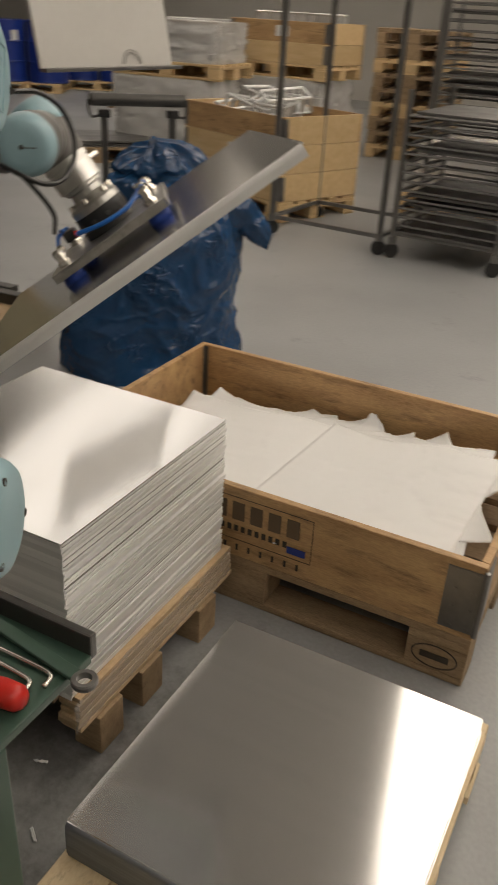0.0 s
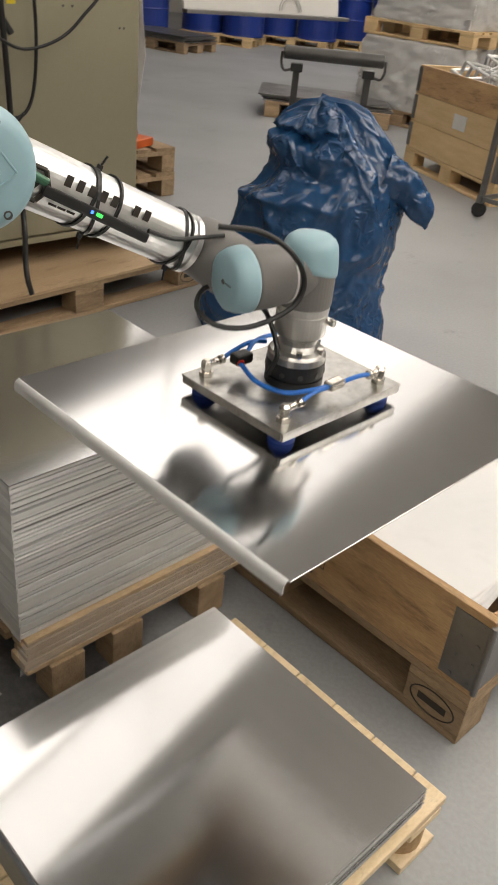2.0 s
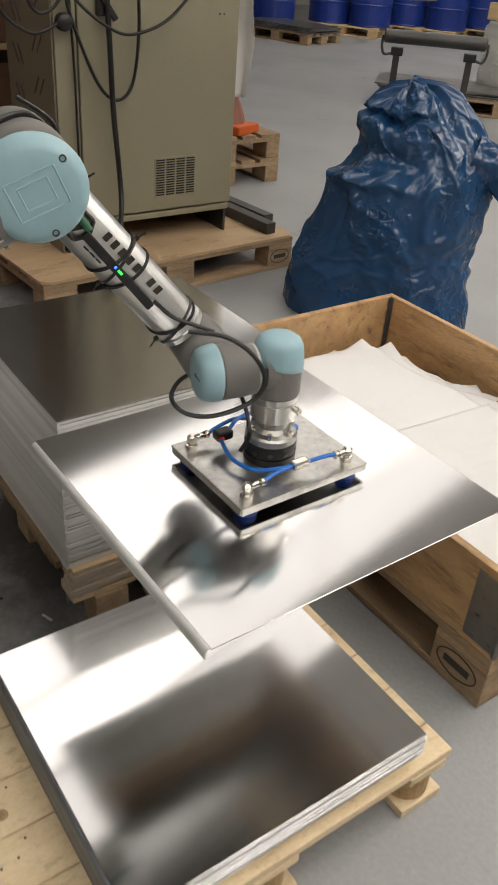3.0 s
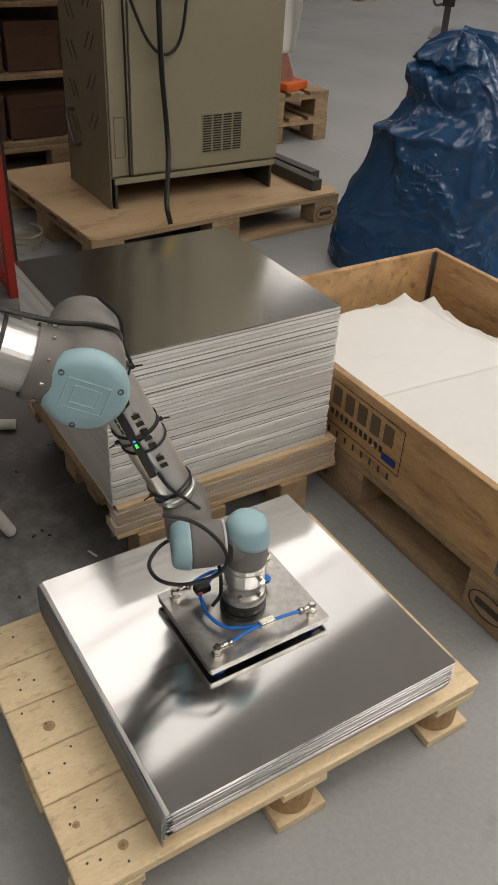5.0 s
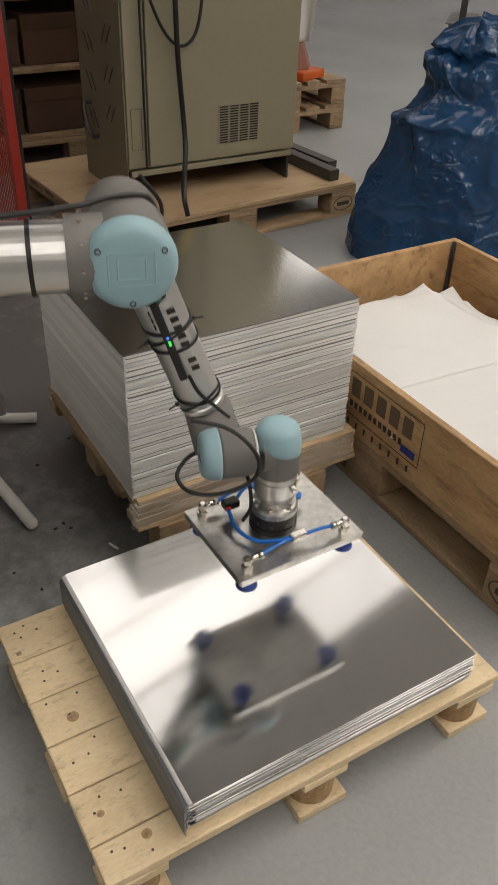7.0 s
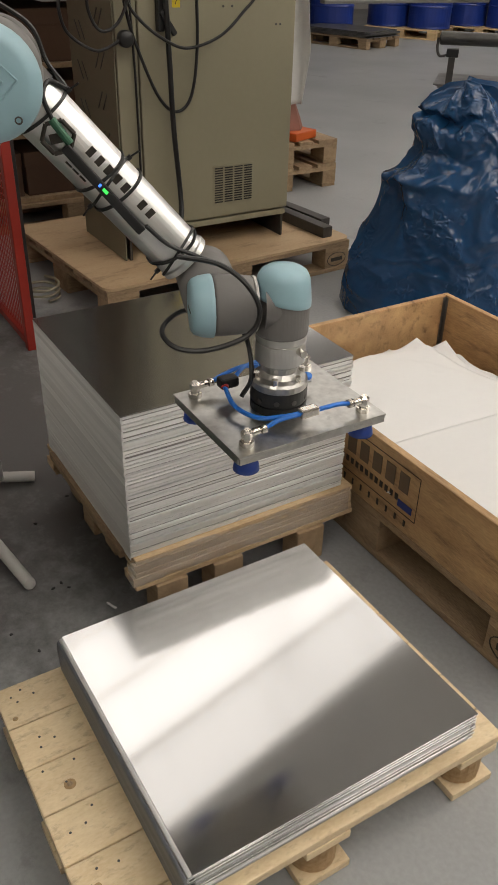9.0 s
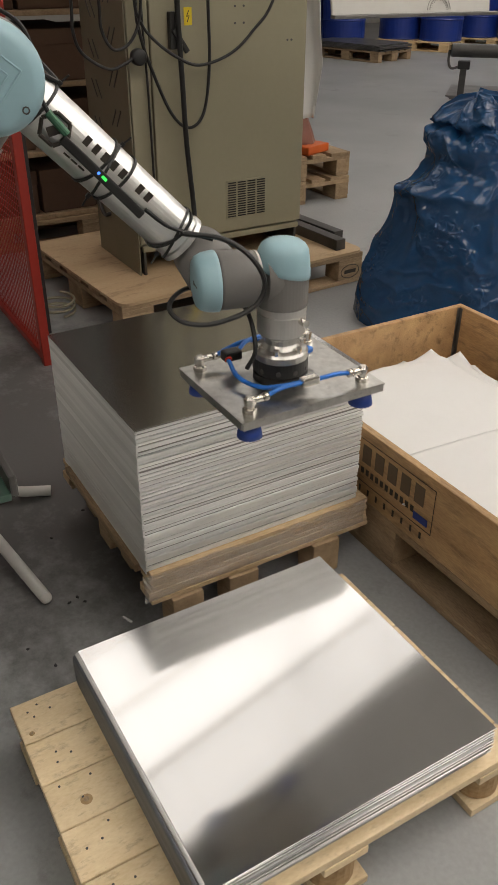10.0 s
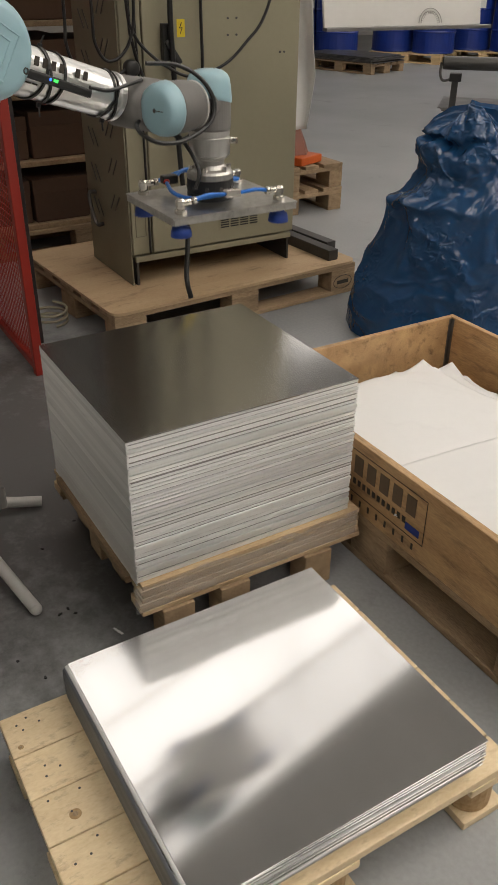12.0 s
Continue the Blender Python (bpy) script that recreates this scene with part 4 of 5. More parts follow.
    part("splitter", box(0.016, 0.03, 0.013, (0.072, 0.005, 0.022), 0.003), CHROME, gp, "nickel hose splitter", pose(0, 0, 0, 0, 0, 0))
    part("splitter", box(0.020, 0.030, 0.016, (-0.052, -0.058, 0.028), 0.004), BLACK, gp, "black hose splitter with a red ring", pose(0, 0, 0))
    part("red_ring", rod((-0.045, -0.066, 0.026), (-0.041, -0.069, 0.025), 0.0055), REDPLASTIC, gp, "red ring")
    part("air_hose", hose([(0.08, -0.072, hz), (0.077, -0.045, hz + 0.004), (0.072, -0.01, hz)], 0.0035), BLUEHOSE, gp, "bright blue air hose")
    part("air_hose", hose([(0.079, 0.072, hz), (0.078, 0.05, hz + 0.003), (0.073, 0.02, hz)], 0.0035), BLUEHOSE, gp, "bright blue air hose")
    part("air_hose", hose([(-0.043, -0.068, 0.025), (0.0, -0.075, 0.016), (0.04, -0.06, 0.013), (0.062, -0.03, 0.018), (0.07, -0.008, hz)], 0.0036), BLUEHOSE, gp, "bright blue air hose")
    part("air_hose", hose([(-0.055, -0.045, 0.03), (-0.066, -0.02, 0.038), (-0.076, 0.02, 0.034), (-0.078, 0.05, 0.026), (-0.077, 0.072, hz)], 0.0035), BLUEHOSE, gp, "bright blue air hose")
    part("air_hose", hose([(-0.075, -0.072, hz), (-0.078, -0.05, 0.026), (-0.074, -0.02, 0.034), (-0.06, 0.0, 0.036)], 0.0035), BLUEHOSE, gp, "bright blue air hose")
    part("lock_knob", lathe([(0, 0), (0.010, 0), (0.010, 0.004), (0, 0.005)], 20), BLUEHOSE, gp, "flat blue lock tab", pose(-0.02, 0.062, 0.0205))
    part("lock_lever", box(0.010, 0.04, 0.003, (-0.012, 0.045, 0.0185), 0.001), SILVER, gp)
    links["gripper_plate"] = gp
    return e, links, cups


arm, links, cups = robot()

# ---- electrical cabinet on its pallet ----
pallet("worn wooden pallet with a plywood deck carrying the cabinet", 1.28, 0.96, m=pose(-1.538, 0.565, 0, 0, 0, 94), stamp=True)
tagged(finish("plywood_sheet", rounded_board(1.29, 0.97, 0.012, 0.05), PLY, m=pose(-1.538, 0.565, 0.1445, 0, 0, 94)), "dirty plywood sheet lying on the pallet under the cabinet", "plywood sheet")


def cabinet():
    e = thing("electrical_cabinet", "tall beige steel electrical cabinet with vents and cables", "cabinet", pose(-1.515, 0.572, 0.157))
    w, d, h = 0.81, 0.49, 1.75
    part("body", box(d - 0.03, w, h - 0.12, (-0.012, 0, 0.12 + (h - 0.12) / 2), 0.006), CABINET, e)
    # same paint as the front; the side's shade is mixed into the colour
    part("side_panel", box(d - 0.02, 0.006, h - 0.02, (0.0, -w / 2 - 0.0035, (h - 0.02) / 2 + 0.001), 0.002), CABSHADE, e, "beige side panel with shade in its colour and slanted louvres")
    louvre = None
    for k in range(9):
        for x in (-0.13, -0.08, 0.07, 0.12):
            at = pose(x, -w / 2 - 0.0075, 0.27 + k * 0.15 + 0.06 * (x > 0), 0, -52 if x > 0 else 52, 0)
            if louvre:
                share(louvre, "louvre", e, at)
            else:
                louvre = part("louvre", box(0.085, 0.004, 0.005, (0, 0, 0), 0.001), DARKMETAL, e, "dark slanted louvre", at)
    for y in (-w / 2 + 0.02, w / 2 - 0.02):
        part("foot_plate", box(d - 0.02, 0.012, 0.12, (0, y, 0.06), 0.002), DARKMETAL, e)
    part("plinth", box(0.012, w - 0.06, 0.10, (-0.2, 0, 0.06), 0.002), DARKMETAL, e, "dark recessed plinth")
    part("bottom_rail", box(0.02, w - 0.02, 0.024, (0.236, 0, 0.117), 0.002), CABINET, e, "beige rail under the door")
    dr = part("door", box(0.022, 0.715, h - 0.17, (0.235, 0.047, 0.137 + (h - 0.17) / 2), 0.005), CABINET, e)
    part("post", box(0.018, 0.088, h - 0.17, (0.232, -w / 2 + 0.046, 0.137 + (h - 0.17) / 2), 0.004), CABINET, e)
    bm = bmesh.new()
    for a, b in (((0, 0), (0, 0.16)), ((0, 0.16), (0.045, 0.16)), ((0.045, 0.16), (0.045, 0)), ((0.045, 0), (0, 0))):
        add_rod(bm, (0.242, -0.385 + a[0], 0.215 + a[1]), (0.242, -0.385 + b[0], 0.215 + b[1]), 0.0022, 6)
    part("hatch", bm, CABSHADE, e, "outlined small hatch")
    v = part("vent", box(0.003, 0.205, 0.165, (0.2472, 0.113, 0.276), 0.001), CABINET, dr, "vent with four columns of slots")
    slot = None
    for c in range(4):
        for k in range(15):
            at = pose(0.2485, 0.113 - 0.074 + c * 0.0495, 0.203 + k * 0.0104)
            if slot:
                share(slot, "slot", v, at)
            else:
                slot = part("slot", box(0.004, 0.040, 0.0052, (0, 0, 0), 0), BLACK, v, "dark vent slot", at)
    part("handle", box(0.03, 0.028, 0.13, (0.262, -0.225, 0.955), 0.006), BLACK, dr, "black swivel handle")
    part("handle_lever", box(0.018, 0.022, 0.10, (0.282, -0.20, 0.92), 0.006, pose(0, 0, 0, 35, 0, 0)), BLACK, dr, "black lever")
    st = part("warning_sticker", box(0.001, 0.034, 0.062, (0.2468, -0.148, 1.0), 0), YELLOW, dr, "yellow warning sticker")
    bm = bmesh.new()
    for a, b in (((0.004, 0.02), (-0.006, 0.0)), ((-0.006, 0.0), (0.006, 0.002)), ((0.006, 0.002), (-0.004, -0.02))):
        add_rod(bm, (0.2475, -0.148 + a[0], 1.0 + a[1]), (0.2475, -0.148 + b[0], 1.0 + b[1]), 0.0016, 6)
    part("flash", bm, INK, st, "black flash sign")
    hole = part("bolt_hole", rod((0, 0, 0), (0.0035, 0, 0), 0.0045, 8), DARKMETAL, dr, "small dark bolt", pose(0.245, 0.06, 0.97))
    for y, z in ((0.10, 0.97), (0.06, 1.03), (0.10, 1.03), (0.31, 0.90), (0.33, 0.90)):
        share(hole, "bolt_hole", dr, pose(0.245, y, z))
    part("side_handle", hose([(-0.13, -w / 2 - 0.004, 0.33), (-0.13, -w / 2 - 0.04, 0.32), (-0.07, -w / 2 - 0.04, 0.21), (-0.07, -w / 2 - 0.004, 0.20)], 0.009), DARKMETAL, e, "dark bow handle")
    return e


cabinet()
CABLES = [
    ([(0.362, 1.75), (0.36, 1.224), (0.364, 1.073), (0.37, 0.933), (0.379, 0.699), (0.392, 0.40, -1.20), (0.295, 0.26, -1.025), (0.299, 0.17, -1.000)], 0.011, -1.225),
    ([(0.19, 1.75), (0.194, 1.228), (0.204, 1.117), (0.239, 1.0), (0.32, 0.822), (0.397, 0.758), (0.466, 0.811), (0.496, 0.987), (0.495, 1.222), (0.49, 1.75)], 0.0065, -1.235),
    ([(0.16, 1.75), (0.18, 1.25), (0.20, 1.154), (0.246, 1.093), (0.331, 1.031), (0.439, 0.99), (0.578, 1.023), (0.682, 1.10), (0.785, 1.226), (0.90, 1.6)], 0.006, -1.215),
    ([(-0.05, 1.75), (-0.055, 1.232), (-0.059, 1.127), (-0.03, 1.052), (0.063, 0.996), (0.132, 1.01), (0.172, 1.033)], 0.006, -1.22),
    ([(0.04, 1.75), (0.044, 1.239), (0.047, 1.123), (0.091, 1.06), (0.161, 1.09), (0.203, 1.191), (0.206, 1.40), (0.21, 1.75)], 0.006, -1.21),
    ([(0.22, 1.75), (0.225, 1.2), (0.235, 0.9), (0.238, 0.6), (0.24, 0.30)], 0.005, -1.255)]
for pts, r, x in CABLES:
    tagged(finish("power_cable", hose([(p[2] if len(p) > 2 else x, p[0], p[1]) for p in pts], r, 8, 8), RUBBER, None, True), "black power cable hanging in front of the cabinet", "cable", "hanging cables")
tagged(finish("cable_plug", lathe([(0, 0), (0.026, 0), (0.030, 0.006), (0.030, 0.03), (0.024, 0.036), (0, 0.036)], 24, between((-1.245, 0.19, 1.03), (-1.2, 0.19, 1.03))), BLACK, None, True), "round black plug on a hanging cable", "plug")


def steel_bar(m, length, group="steel bars"):
    return tagged(finish("steel_bar", box(length, 0.055, 0.05, (0, 0, 0.025), 0.002), DARKMETAL, m=m), "dark steel bar lying on the plywood beside the cabinet", "steel bar", group)


steel_bar(pose(-1.42, 1.115, 0.157, 0, 0, 4), 0.55)
steel_bar(pose(-1.46, 1.185, 0.157, 0, 0, 5), 0.40)


# ---- plastic bag, roller stand, hanging board ----
def crumple(q, amount=1.0):
    """Sharp creases at three sizes."""
    n1 = noise.noise(q * 0.9)
    w = q + Vector((n1, -n1, n1)) * 0.5
    c1 = 0.5 - abs(noise.noise(w * 1.7))
    c2 = 0.5 - abs(noise.noise(w * 4.1 + Vector((5, 1, 3))))
    c3 = 0.5 - abs(noise.noise(Vector((w.x * 9, w.y * 9, w.z * 6)) + Vector((2, 7, 1))))
    return amount * (0.036 * n1 + 0.030 * c1 + 0.010 * c2 + 0.004 * c3)


def plastic_bag():
    """A slumped bag: wide foot, sloping shoulder, folded-over mouth at the top and a loose corner."""
    zs = [0.0, 0.10, 0.22, 0.32, 0.43, 0.50, 0.56, 0.61, 0.70, 0.77, 0.82, 0.86, 0.89, 0.90]
    lo = [-0.485, -0.48, -0.455, -0.425, -0.39, -0.37, -0.345, -0.295, -0.255, -0.255, -0.24, -0.215, -0.16, -0.08]
    hi = [0.34, 0.345, 0.32, 0.30, 0.32, 0.325, 0.32, 0.325, 0.29, 0.22, 0.17, 0.13, 0.06, -0.06]
    bm = bmesh.new()
    seg, rows = 260, 190
    grid = []
    for j in range(rows + 1):
        h = 0.90 * (1 - (1 - j / rows) ** 1.25)
        a0, a1 = float(np.interp(h, zs, lo)), float(np.interp(h, zs, hi))
        mid, half = (a0 + a1) / 2, (a1 - a0) / 2
        deep = 0.30 - 0.10 * h if h < 0.6 else 0.24 * max(0.02, (0.92 - h) / 0.32) ** 0.6
        row = []
        for i in range(seg):
            a = 2 * math.pi * i / seg
            cx, cy = math.cos(a), math.sin(a)
            q = Vector((cx * 0.9 + h * 0.5, cy * 0.9, h * 2.4))
            # folds run down from the gathered top
            fan = math.sin(a * 9 + 4 * noise.noise(q * 1.3) + h * 7)
            d = crumple(q * 1.5) - 0.03 + 0.006 * fan * min(1, max(0, (h - 0.25) / 0.4))
            ridge = 1 - abs(math.sin(a * 4 + 5 * noise.noise(q * 0.8) + h * 6))
            d += 0.016 * ridge ** 5 * max(0.0, 0.4 + noise.noise(q * 1.9 + Vector((3, 8, 1))))
            cross = 1 - abs(math.sin(h * 17 + 6 * noise.noise(q * 0.9 + Vector((9, 2, 4)))))
            d += 0.014 * cross ** 6 * max(0.0, 0.1 + noise.noise(q * 1.6 + Vector((1, 5, 7))))
            front_left = max(0.0, math.cos(a - math.radians(225))) ** 2
            d -= 0.055 * math.exp(-((h - 0.79) / 0.018) ** 2) * front_left
            d -= 0.045 * math.exp(-((h - 0.66) / 0.06) ** 2) * front_left
            d += 0.030 * math.exp(-((h - 0.55) / 0.025) ** 2) * front_left
            k = min(1.0, half / 0.15)
            x = mid + cx * (half + d * k)
            y = cy * (deep + d * k) + 0.06 * h
            z = h + (0.05 * noise.noise(q * 2.1) + 0.02 * noise.noise(q * 5)) * min(1, h * 2)
            row.append(bm.verts.new((x, y, max(0.0, z))))
        grid.append(row)
    for a, b in zip(grid, grid[1:]):
        for i in range(seg):
            bm.faces.new((a[i], a[(i + 1) % seg], b[(i + 1) % seg], b[i]))
    bm.faces.new(grid[-1])
    bag = tagged(finish("plastic_bag", bm, BAG, None, True, pose(-0.46, 1.30, 0, 0, 0, 41.4)), "big crumpled shiny blue plastic waste bag on the floor", "plastic bag")
    # the loose corner droops from the shoulder
    bm = bmesh.new()
    ring = []
    for j in range(31):
        t = j / 30
        at = Vector((0.20 + 0.215 * t, -0.02, 0.675 - 0.03 * t - 0.115 * t * t))
        rx, rz = 0.075 * (1 - 0.35 * t), 0.085 * (1 - 0.45 * t ** 2)
        if j == 30:
            rx, rz = 0.012, 0.03
        loop = []
        for i in range(40):
            a = 2 * math.pi * i / 40
            d = crumple(Vector((math.cos(a), math.sin(a), t * 2)) * 2, 0.5) - 0.012
            loop.append(bm.verts.new(at + Vector((0.25 * rz * math.sin(a), (rx + d) * math.cos(a), (rz + d) * math.sin(a)))))
        ring.append(loop)
    for a, b in zip(ring, ring[1:]):
        for i in range(40):
            bm.faces.new((a[i], a[(i + 1) % 40], b[(i + 1) % 40], b[i]))
    bm.faces.new(ring[-1])
    part("loose_corner", bm, BAG, bag, "drooping loose corner", smooth=True)
    return bag


plastic_bag()


def roller_stand():
    e = thing("roller_stand", "dark steel stand with a horizontal support roller", "roller stand", pose(-1.04, 1.90, 0, 0, 0, 45))
    part("roller", lathe([(0, -0.23), (0.022, -0.23), (0.029, -0.225), (0.029, 0.225), (0.022, 0.23), (0, 0.23)], 28, pose(0, 0, 0.985, 0, 90, 0)), DARKMETAL, e, "dark worn roller", smooth=False)
    for x in (-0.165, 0.165):
        part("post", box(0.03, 0.03, 0.92, (x, 0, 0.46), 0.003), DARKMETAL, e)
        part("clamp", box(0.055, 0.05, 0.035, (x, 0, 0.925), 0.004), BLACK, e, "black clamp head")
    for x in (-0.236, 0.236):
        part("bracket", hose([(x, 0, 0.985), (x, -0.01, 0.94), (x * 0.93, -0.01, 0.91), (x * 0.75, 0, 0.92)], 0.006), DARKMETAL, e)
    part("base_plate", box(0.5, 0.3, 0.02, (0, 0, 0.01), 0.004), DARKMETAL, e)
    return e


roller_stand()


def hanging_board():
    """A white enamel board on two rods, leaning back, with a lower tray."""
    e = thing("hanging_board", "white enamel board with a steel tray hanging from rods", "board", pose(-0.316, 0.742, 1.205, 0, 0, 82))
    part("board", box(0.57, 0.012, 0.26, (0, 0.012, 0.135), 0.003, None), WHITEBOARD, e, m=pose(0, 0, 0, -12, 0, 0))
    part("tray", box(0.60, 0.03, 0.010, (0.01, -0.004, 0.0), 0.002), RACKMETAL, e, "grey steel tray edge")
    part("top_rail", box(0.58, 0.02, 0.016, (0, 0.065, 0.268), 0.002), BLACK, e, "black top rail")
    bm = bmesh.new()
    for k in range(14):
        a0, a1 = math.pi * k / 14, math.pi * (k + 1) / 14
        for r in (0.042, 0.034):
            add_rod(bm, (0.09 + r * math.cos(a0), 0, r * math.sin(a0)), (0.09 + r * math.cos(a1), 0, r * math.sin(a1)), 0.0012, 5)
        add_rod(bm, (0.09 + 0.034 * math.cos(a0), 0, 0.034 * math.sin(a0)), (0.09 + 0.026 * math.cos(a0), 0, 0.026 * math.sin(a0)), 0.0008, 4)
    part("half_circle", bm, GREYPRINT, e, "grey half-circle drawing", pose(0, 0.005, 0.012, -12, 0, 0))
    bm = bmesh.new()
    for k in range(7):
        add_box(bm, 0.018, 0.001, 0.004, (-0.25 + k * 0.024, 0.0, 0.235 - 0.012 * (k % 2)), 0)
    part("writing_bars", bm, GREYPRINT, e, "faint grey writing", pose(0, 0.005, 0.0, -12, 0, 0))
    for x in (-0.25, 0.25):
        part("rod", rod((x, 0.065, 0.27), (x, 0.065, 4.39), 0.006), DARKMETAL, e)
    return e


hanging_board()


# ---- fence, stand legs, cartons ----
def mesh_fence():
    e = thing("mesh_fence", "red-painted steel frame with fine wire mesh", "fence", pose(-0.96, -0.385, 0))
    for x in (0, -2.0):
        part("post", box(0.035, 0.035, 2.0, (x, 0, 1.0), 0.004), REDPAINT, e)
    for z in (0.03, 1.98):
        part("rail", box(1.96, 0.03, 0.03, (-1.0, 0, z), 0.004), REDPAINT, e)
    bm = bmesh.new()
    for k in range(78):
        add_box(bm, 0.0035, 0.003, 1.92, (-0.03 - k * 0.0248, 0, 1.0), 0)
    for k in range(76):
        add_box(bm, 1.94, 0.003, 0.0035, (-1.0, 0.001, 0.06 + k * 0.0252), 0)
    part("wire_mesh", bm, REDPAINT, e, "fine red wire mesh")["kind"] = "stuff"
    return e


mesh_fence()
tagged(finish("dark_post", box(0.03, 0.05, 1.15, (0, 0, 0.575), 0.004), BLACK, m=pose(-1.25, -0.30, 0)), "slim black post standing behind the red fence", "post")


def floor_stand():
    e = thing("floor_stand", "white lacquered tube stand with splayed legs", "stand", pose(-0.42, -0.98, 0))
    bent = hose([(0, 0, 0.16), (0.226, 0.159, 0.05), (0.286, 0.219, 0.03), (0.321, 0.325, 0.016)], 0.0155, 14, 8)
    part("leg", bent, WHITEPOLE, e, "bent white leg", smooth=True)
    for x, y in ((0.76, 0.167), (-0.35, 0.25), (-0.1, -0.4)):
        bm = rod((0, 0, 0.16), (x, y, 0.016), 0.0155, 16)
        bmesh.ops.create_uvsphere(bm, u_segments=14, v_segments=8, radius=0.0155, matrix=Matrix.Translation((x, y, 0.016)))
        part("leg", bm, WHITEPOLE, e, smooth=True)
    part("column", rod((0, 0, 0.1), (0, 0, 1.0), 0.02, 20), WHITEPOLE, e)
    return e


floor_stand()


def cable_coil():
    pts = [(0.07 * math.cos(a / 6 * math.pi) * (1 + 0.06 * (a // 12)), 0.07 * math.sin(a / 6 * math.pi), 0.012 + 0.0022 * a) for a in range(30)]
    return tagged(finish("cable_coil", hose(pts, 0.006, 8, 4), CABINET, None, True, pose(-1.42, -0.18, 0)), "coiled beige cable lying on the floor by the fence", "cable coil")


cable_coil()


def film_scrap(seed, m):
    bm = bmesh.new()
    bmesh.ops.create_grid(bm, x_segments=8, y_segments=3, size=0.5)
    for v in bm.verts:
        v.co = Vector((v.co.x * 0.032, v.co.y * 0.006 * (1 + 0.6 * noise.noise(Vector((v.co.x * 6, seed, 0)))), 0.006 + 0.004 * noise.noise(Vector((v.co.x * 5, v.co.y * 5, seed)))))
    ob = finish("film_scrap", bm, PAPER, None, True, m)
    mod = ob.modifiers.new("thick", "SOLIDIFY")
    mod.thickness = 0.0008
    return tagged(ob, "torn scrap of wrapping film on the floor", "film scrap", "film scraps")


for k, (x, y, turn) in enumerate(((0.50, -0.665, 20), (0.60, -0.80, -35))):
    film_scrap(k, pose(x, y, 0, 0, 0, turn))


def dirt_flake(seed, m):
    rng = random.Random(seed)
    bm = bmesh.new()
    ring = [(rng.uniform(0.6, 1.3) * math.cos(k * 0.785), rng.uniform(0.4, 0.8) * math.sin(k * 0.785)) for k in range(8)]
    low = [bm.verts.new((0.006 * x, 0.006 * y, 0)) for x, y in ring]
    top = [bm.verts.new((0.005 * x, 0.005 * y, 0.002)) for x, y in ring]
    bm.faces.new(top)
    for k in range(8):
        bm.faces.new((low[k], low[(k + 1) % 8], top[(k + 1) % 8], top[k]))
    return tagged(finish("dirt_flake", bm, BLACK, None, False, m), "small black flake of dirt on the floor", "dirt flake", "dirt flakes")


for k, (x, y, turn) in enumerate(((0.36, -0.74, 10), (0.385, -0.73, 60), (0.37, -0.765, 120), (0.10, -0.72, 30), (0.02, -0.60, 80), (-0.15, -0.52, 15), (-0.32, -0.42, 50), (0.47, -0.90, 70), (0.55, -0.86, 0), (1.42, -0.92, 40))):
    dirt_flake(k, pose(x, y, 0.0003, 0, 0, turn))


def carton(m, sx, sy, sz):
    e = finish("carton", box(sx, sy, sz, (0, 0, sz / 2), 0.008), CARTON, m=m)
    part("lid", box(sx + 0.006, sy + 0.006, 0.07, (0, 0, sz - 0.032), 0.004), CARTON, e, "overlapping lid")
    return tagged(e, "brown cardboard carton on a wooden shelf", "carton", "cartons on the shelf")


def wooden_shelf():
    e = thing("wooden_shelf", "dark wooden storage shelf with brown cartons on a pallet", "shelf", pose(-2.745, 0.35, 0.1445))
    for z in (0.013, 0.333, 0.653, 0.973, 1.293):
        part("shelf_board", box(0.76, 1.24, 0.024, (0, 0, z), 0.004), OLDWOOD, e)
    for x in (-0.36, 0.36):
        for y in (-0.60, 0.60):
            part("upright", box(0.03, 0.03, 1.30, (x, y, 0.655), 0.004), DARKMETAL, e)
    return e


pallet("worn wooden pallet under the carton shelf", m=pose(-2.745, 0.35, 0, 0, 0, 90))
wooden_shelf()
rng = random.Random(21)
for k in range(4):
    z = 0.1445 + 0.0255 + 0.32 * k
    y = -0.23
    while y < 0.60:
        w = rng.uniform(0.30, 0.36)
        carton(pose(-2.72 + rng.uniform(-0.015, 0.015), y + w / 2, z, 0, 0, rng.uniform(-1.5, 1.5)), 0.62, w - 0.015, rng.uniform(0.20, 0.235))
        y += w


def pallet_truck():
    e = thing("pallet_truck", "orange hydraulic pallet truck behind the cabinet", "pallet truck", pose(-2.50, 1.86, 0.289, 0, 0, 20))
    part("body", box(0.26, 0.22, 0.05, (-0.06, 0, 0.025), 0.01), ORANGE, e)
    part("pump", lathe([(0, 0), (0.105, 0), (0.085, 0.06), (0.05, 0.14), (0.04, 0.20), (0, 0.21)], 6, pose(-0.08, 0, 0.0505)), PUMPRED, e, "faded red pump housing", smooth=False)
    part("drawbar", rod((-0.02, 0, 0.30), (-0.25, 0, 1.1), 0.018), DARKMETAL, e)
    part("wheel", lathe([(0, -0.03), (0.05, -0.03), (0.055, -0.025), (0.055, 0.025), (0.05, 0.03), (0, 0.03)], 24, pose(-0.12, -0.15, 0.056, 90, 0, 0)), BLACK, e)
    return e


far_pal = pallet("worn wooden pallet stacked near the cabinet", m=pose(-2.98, 1.69, 0, 0, 0, 0))
copy_thing(far_pal, pose(-2.985, 1.685, 0.1445, 0, 0, 0.8))
pallet_truck()


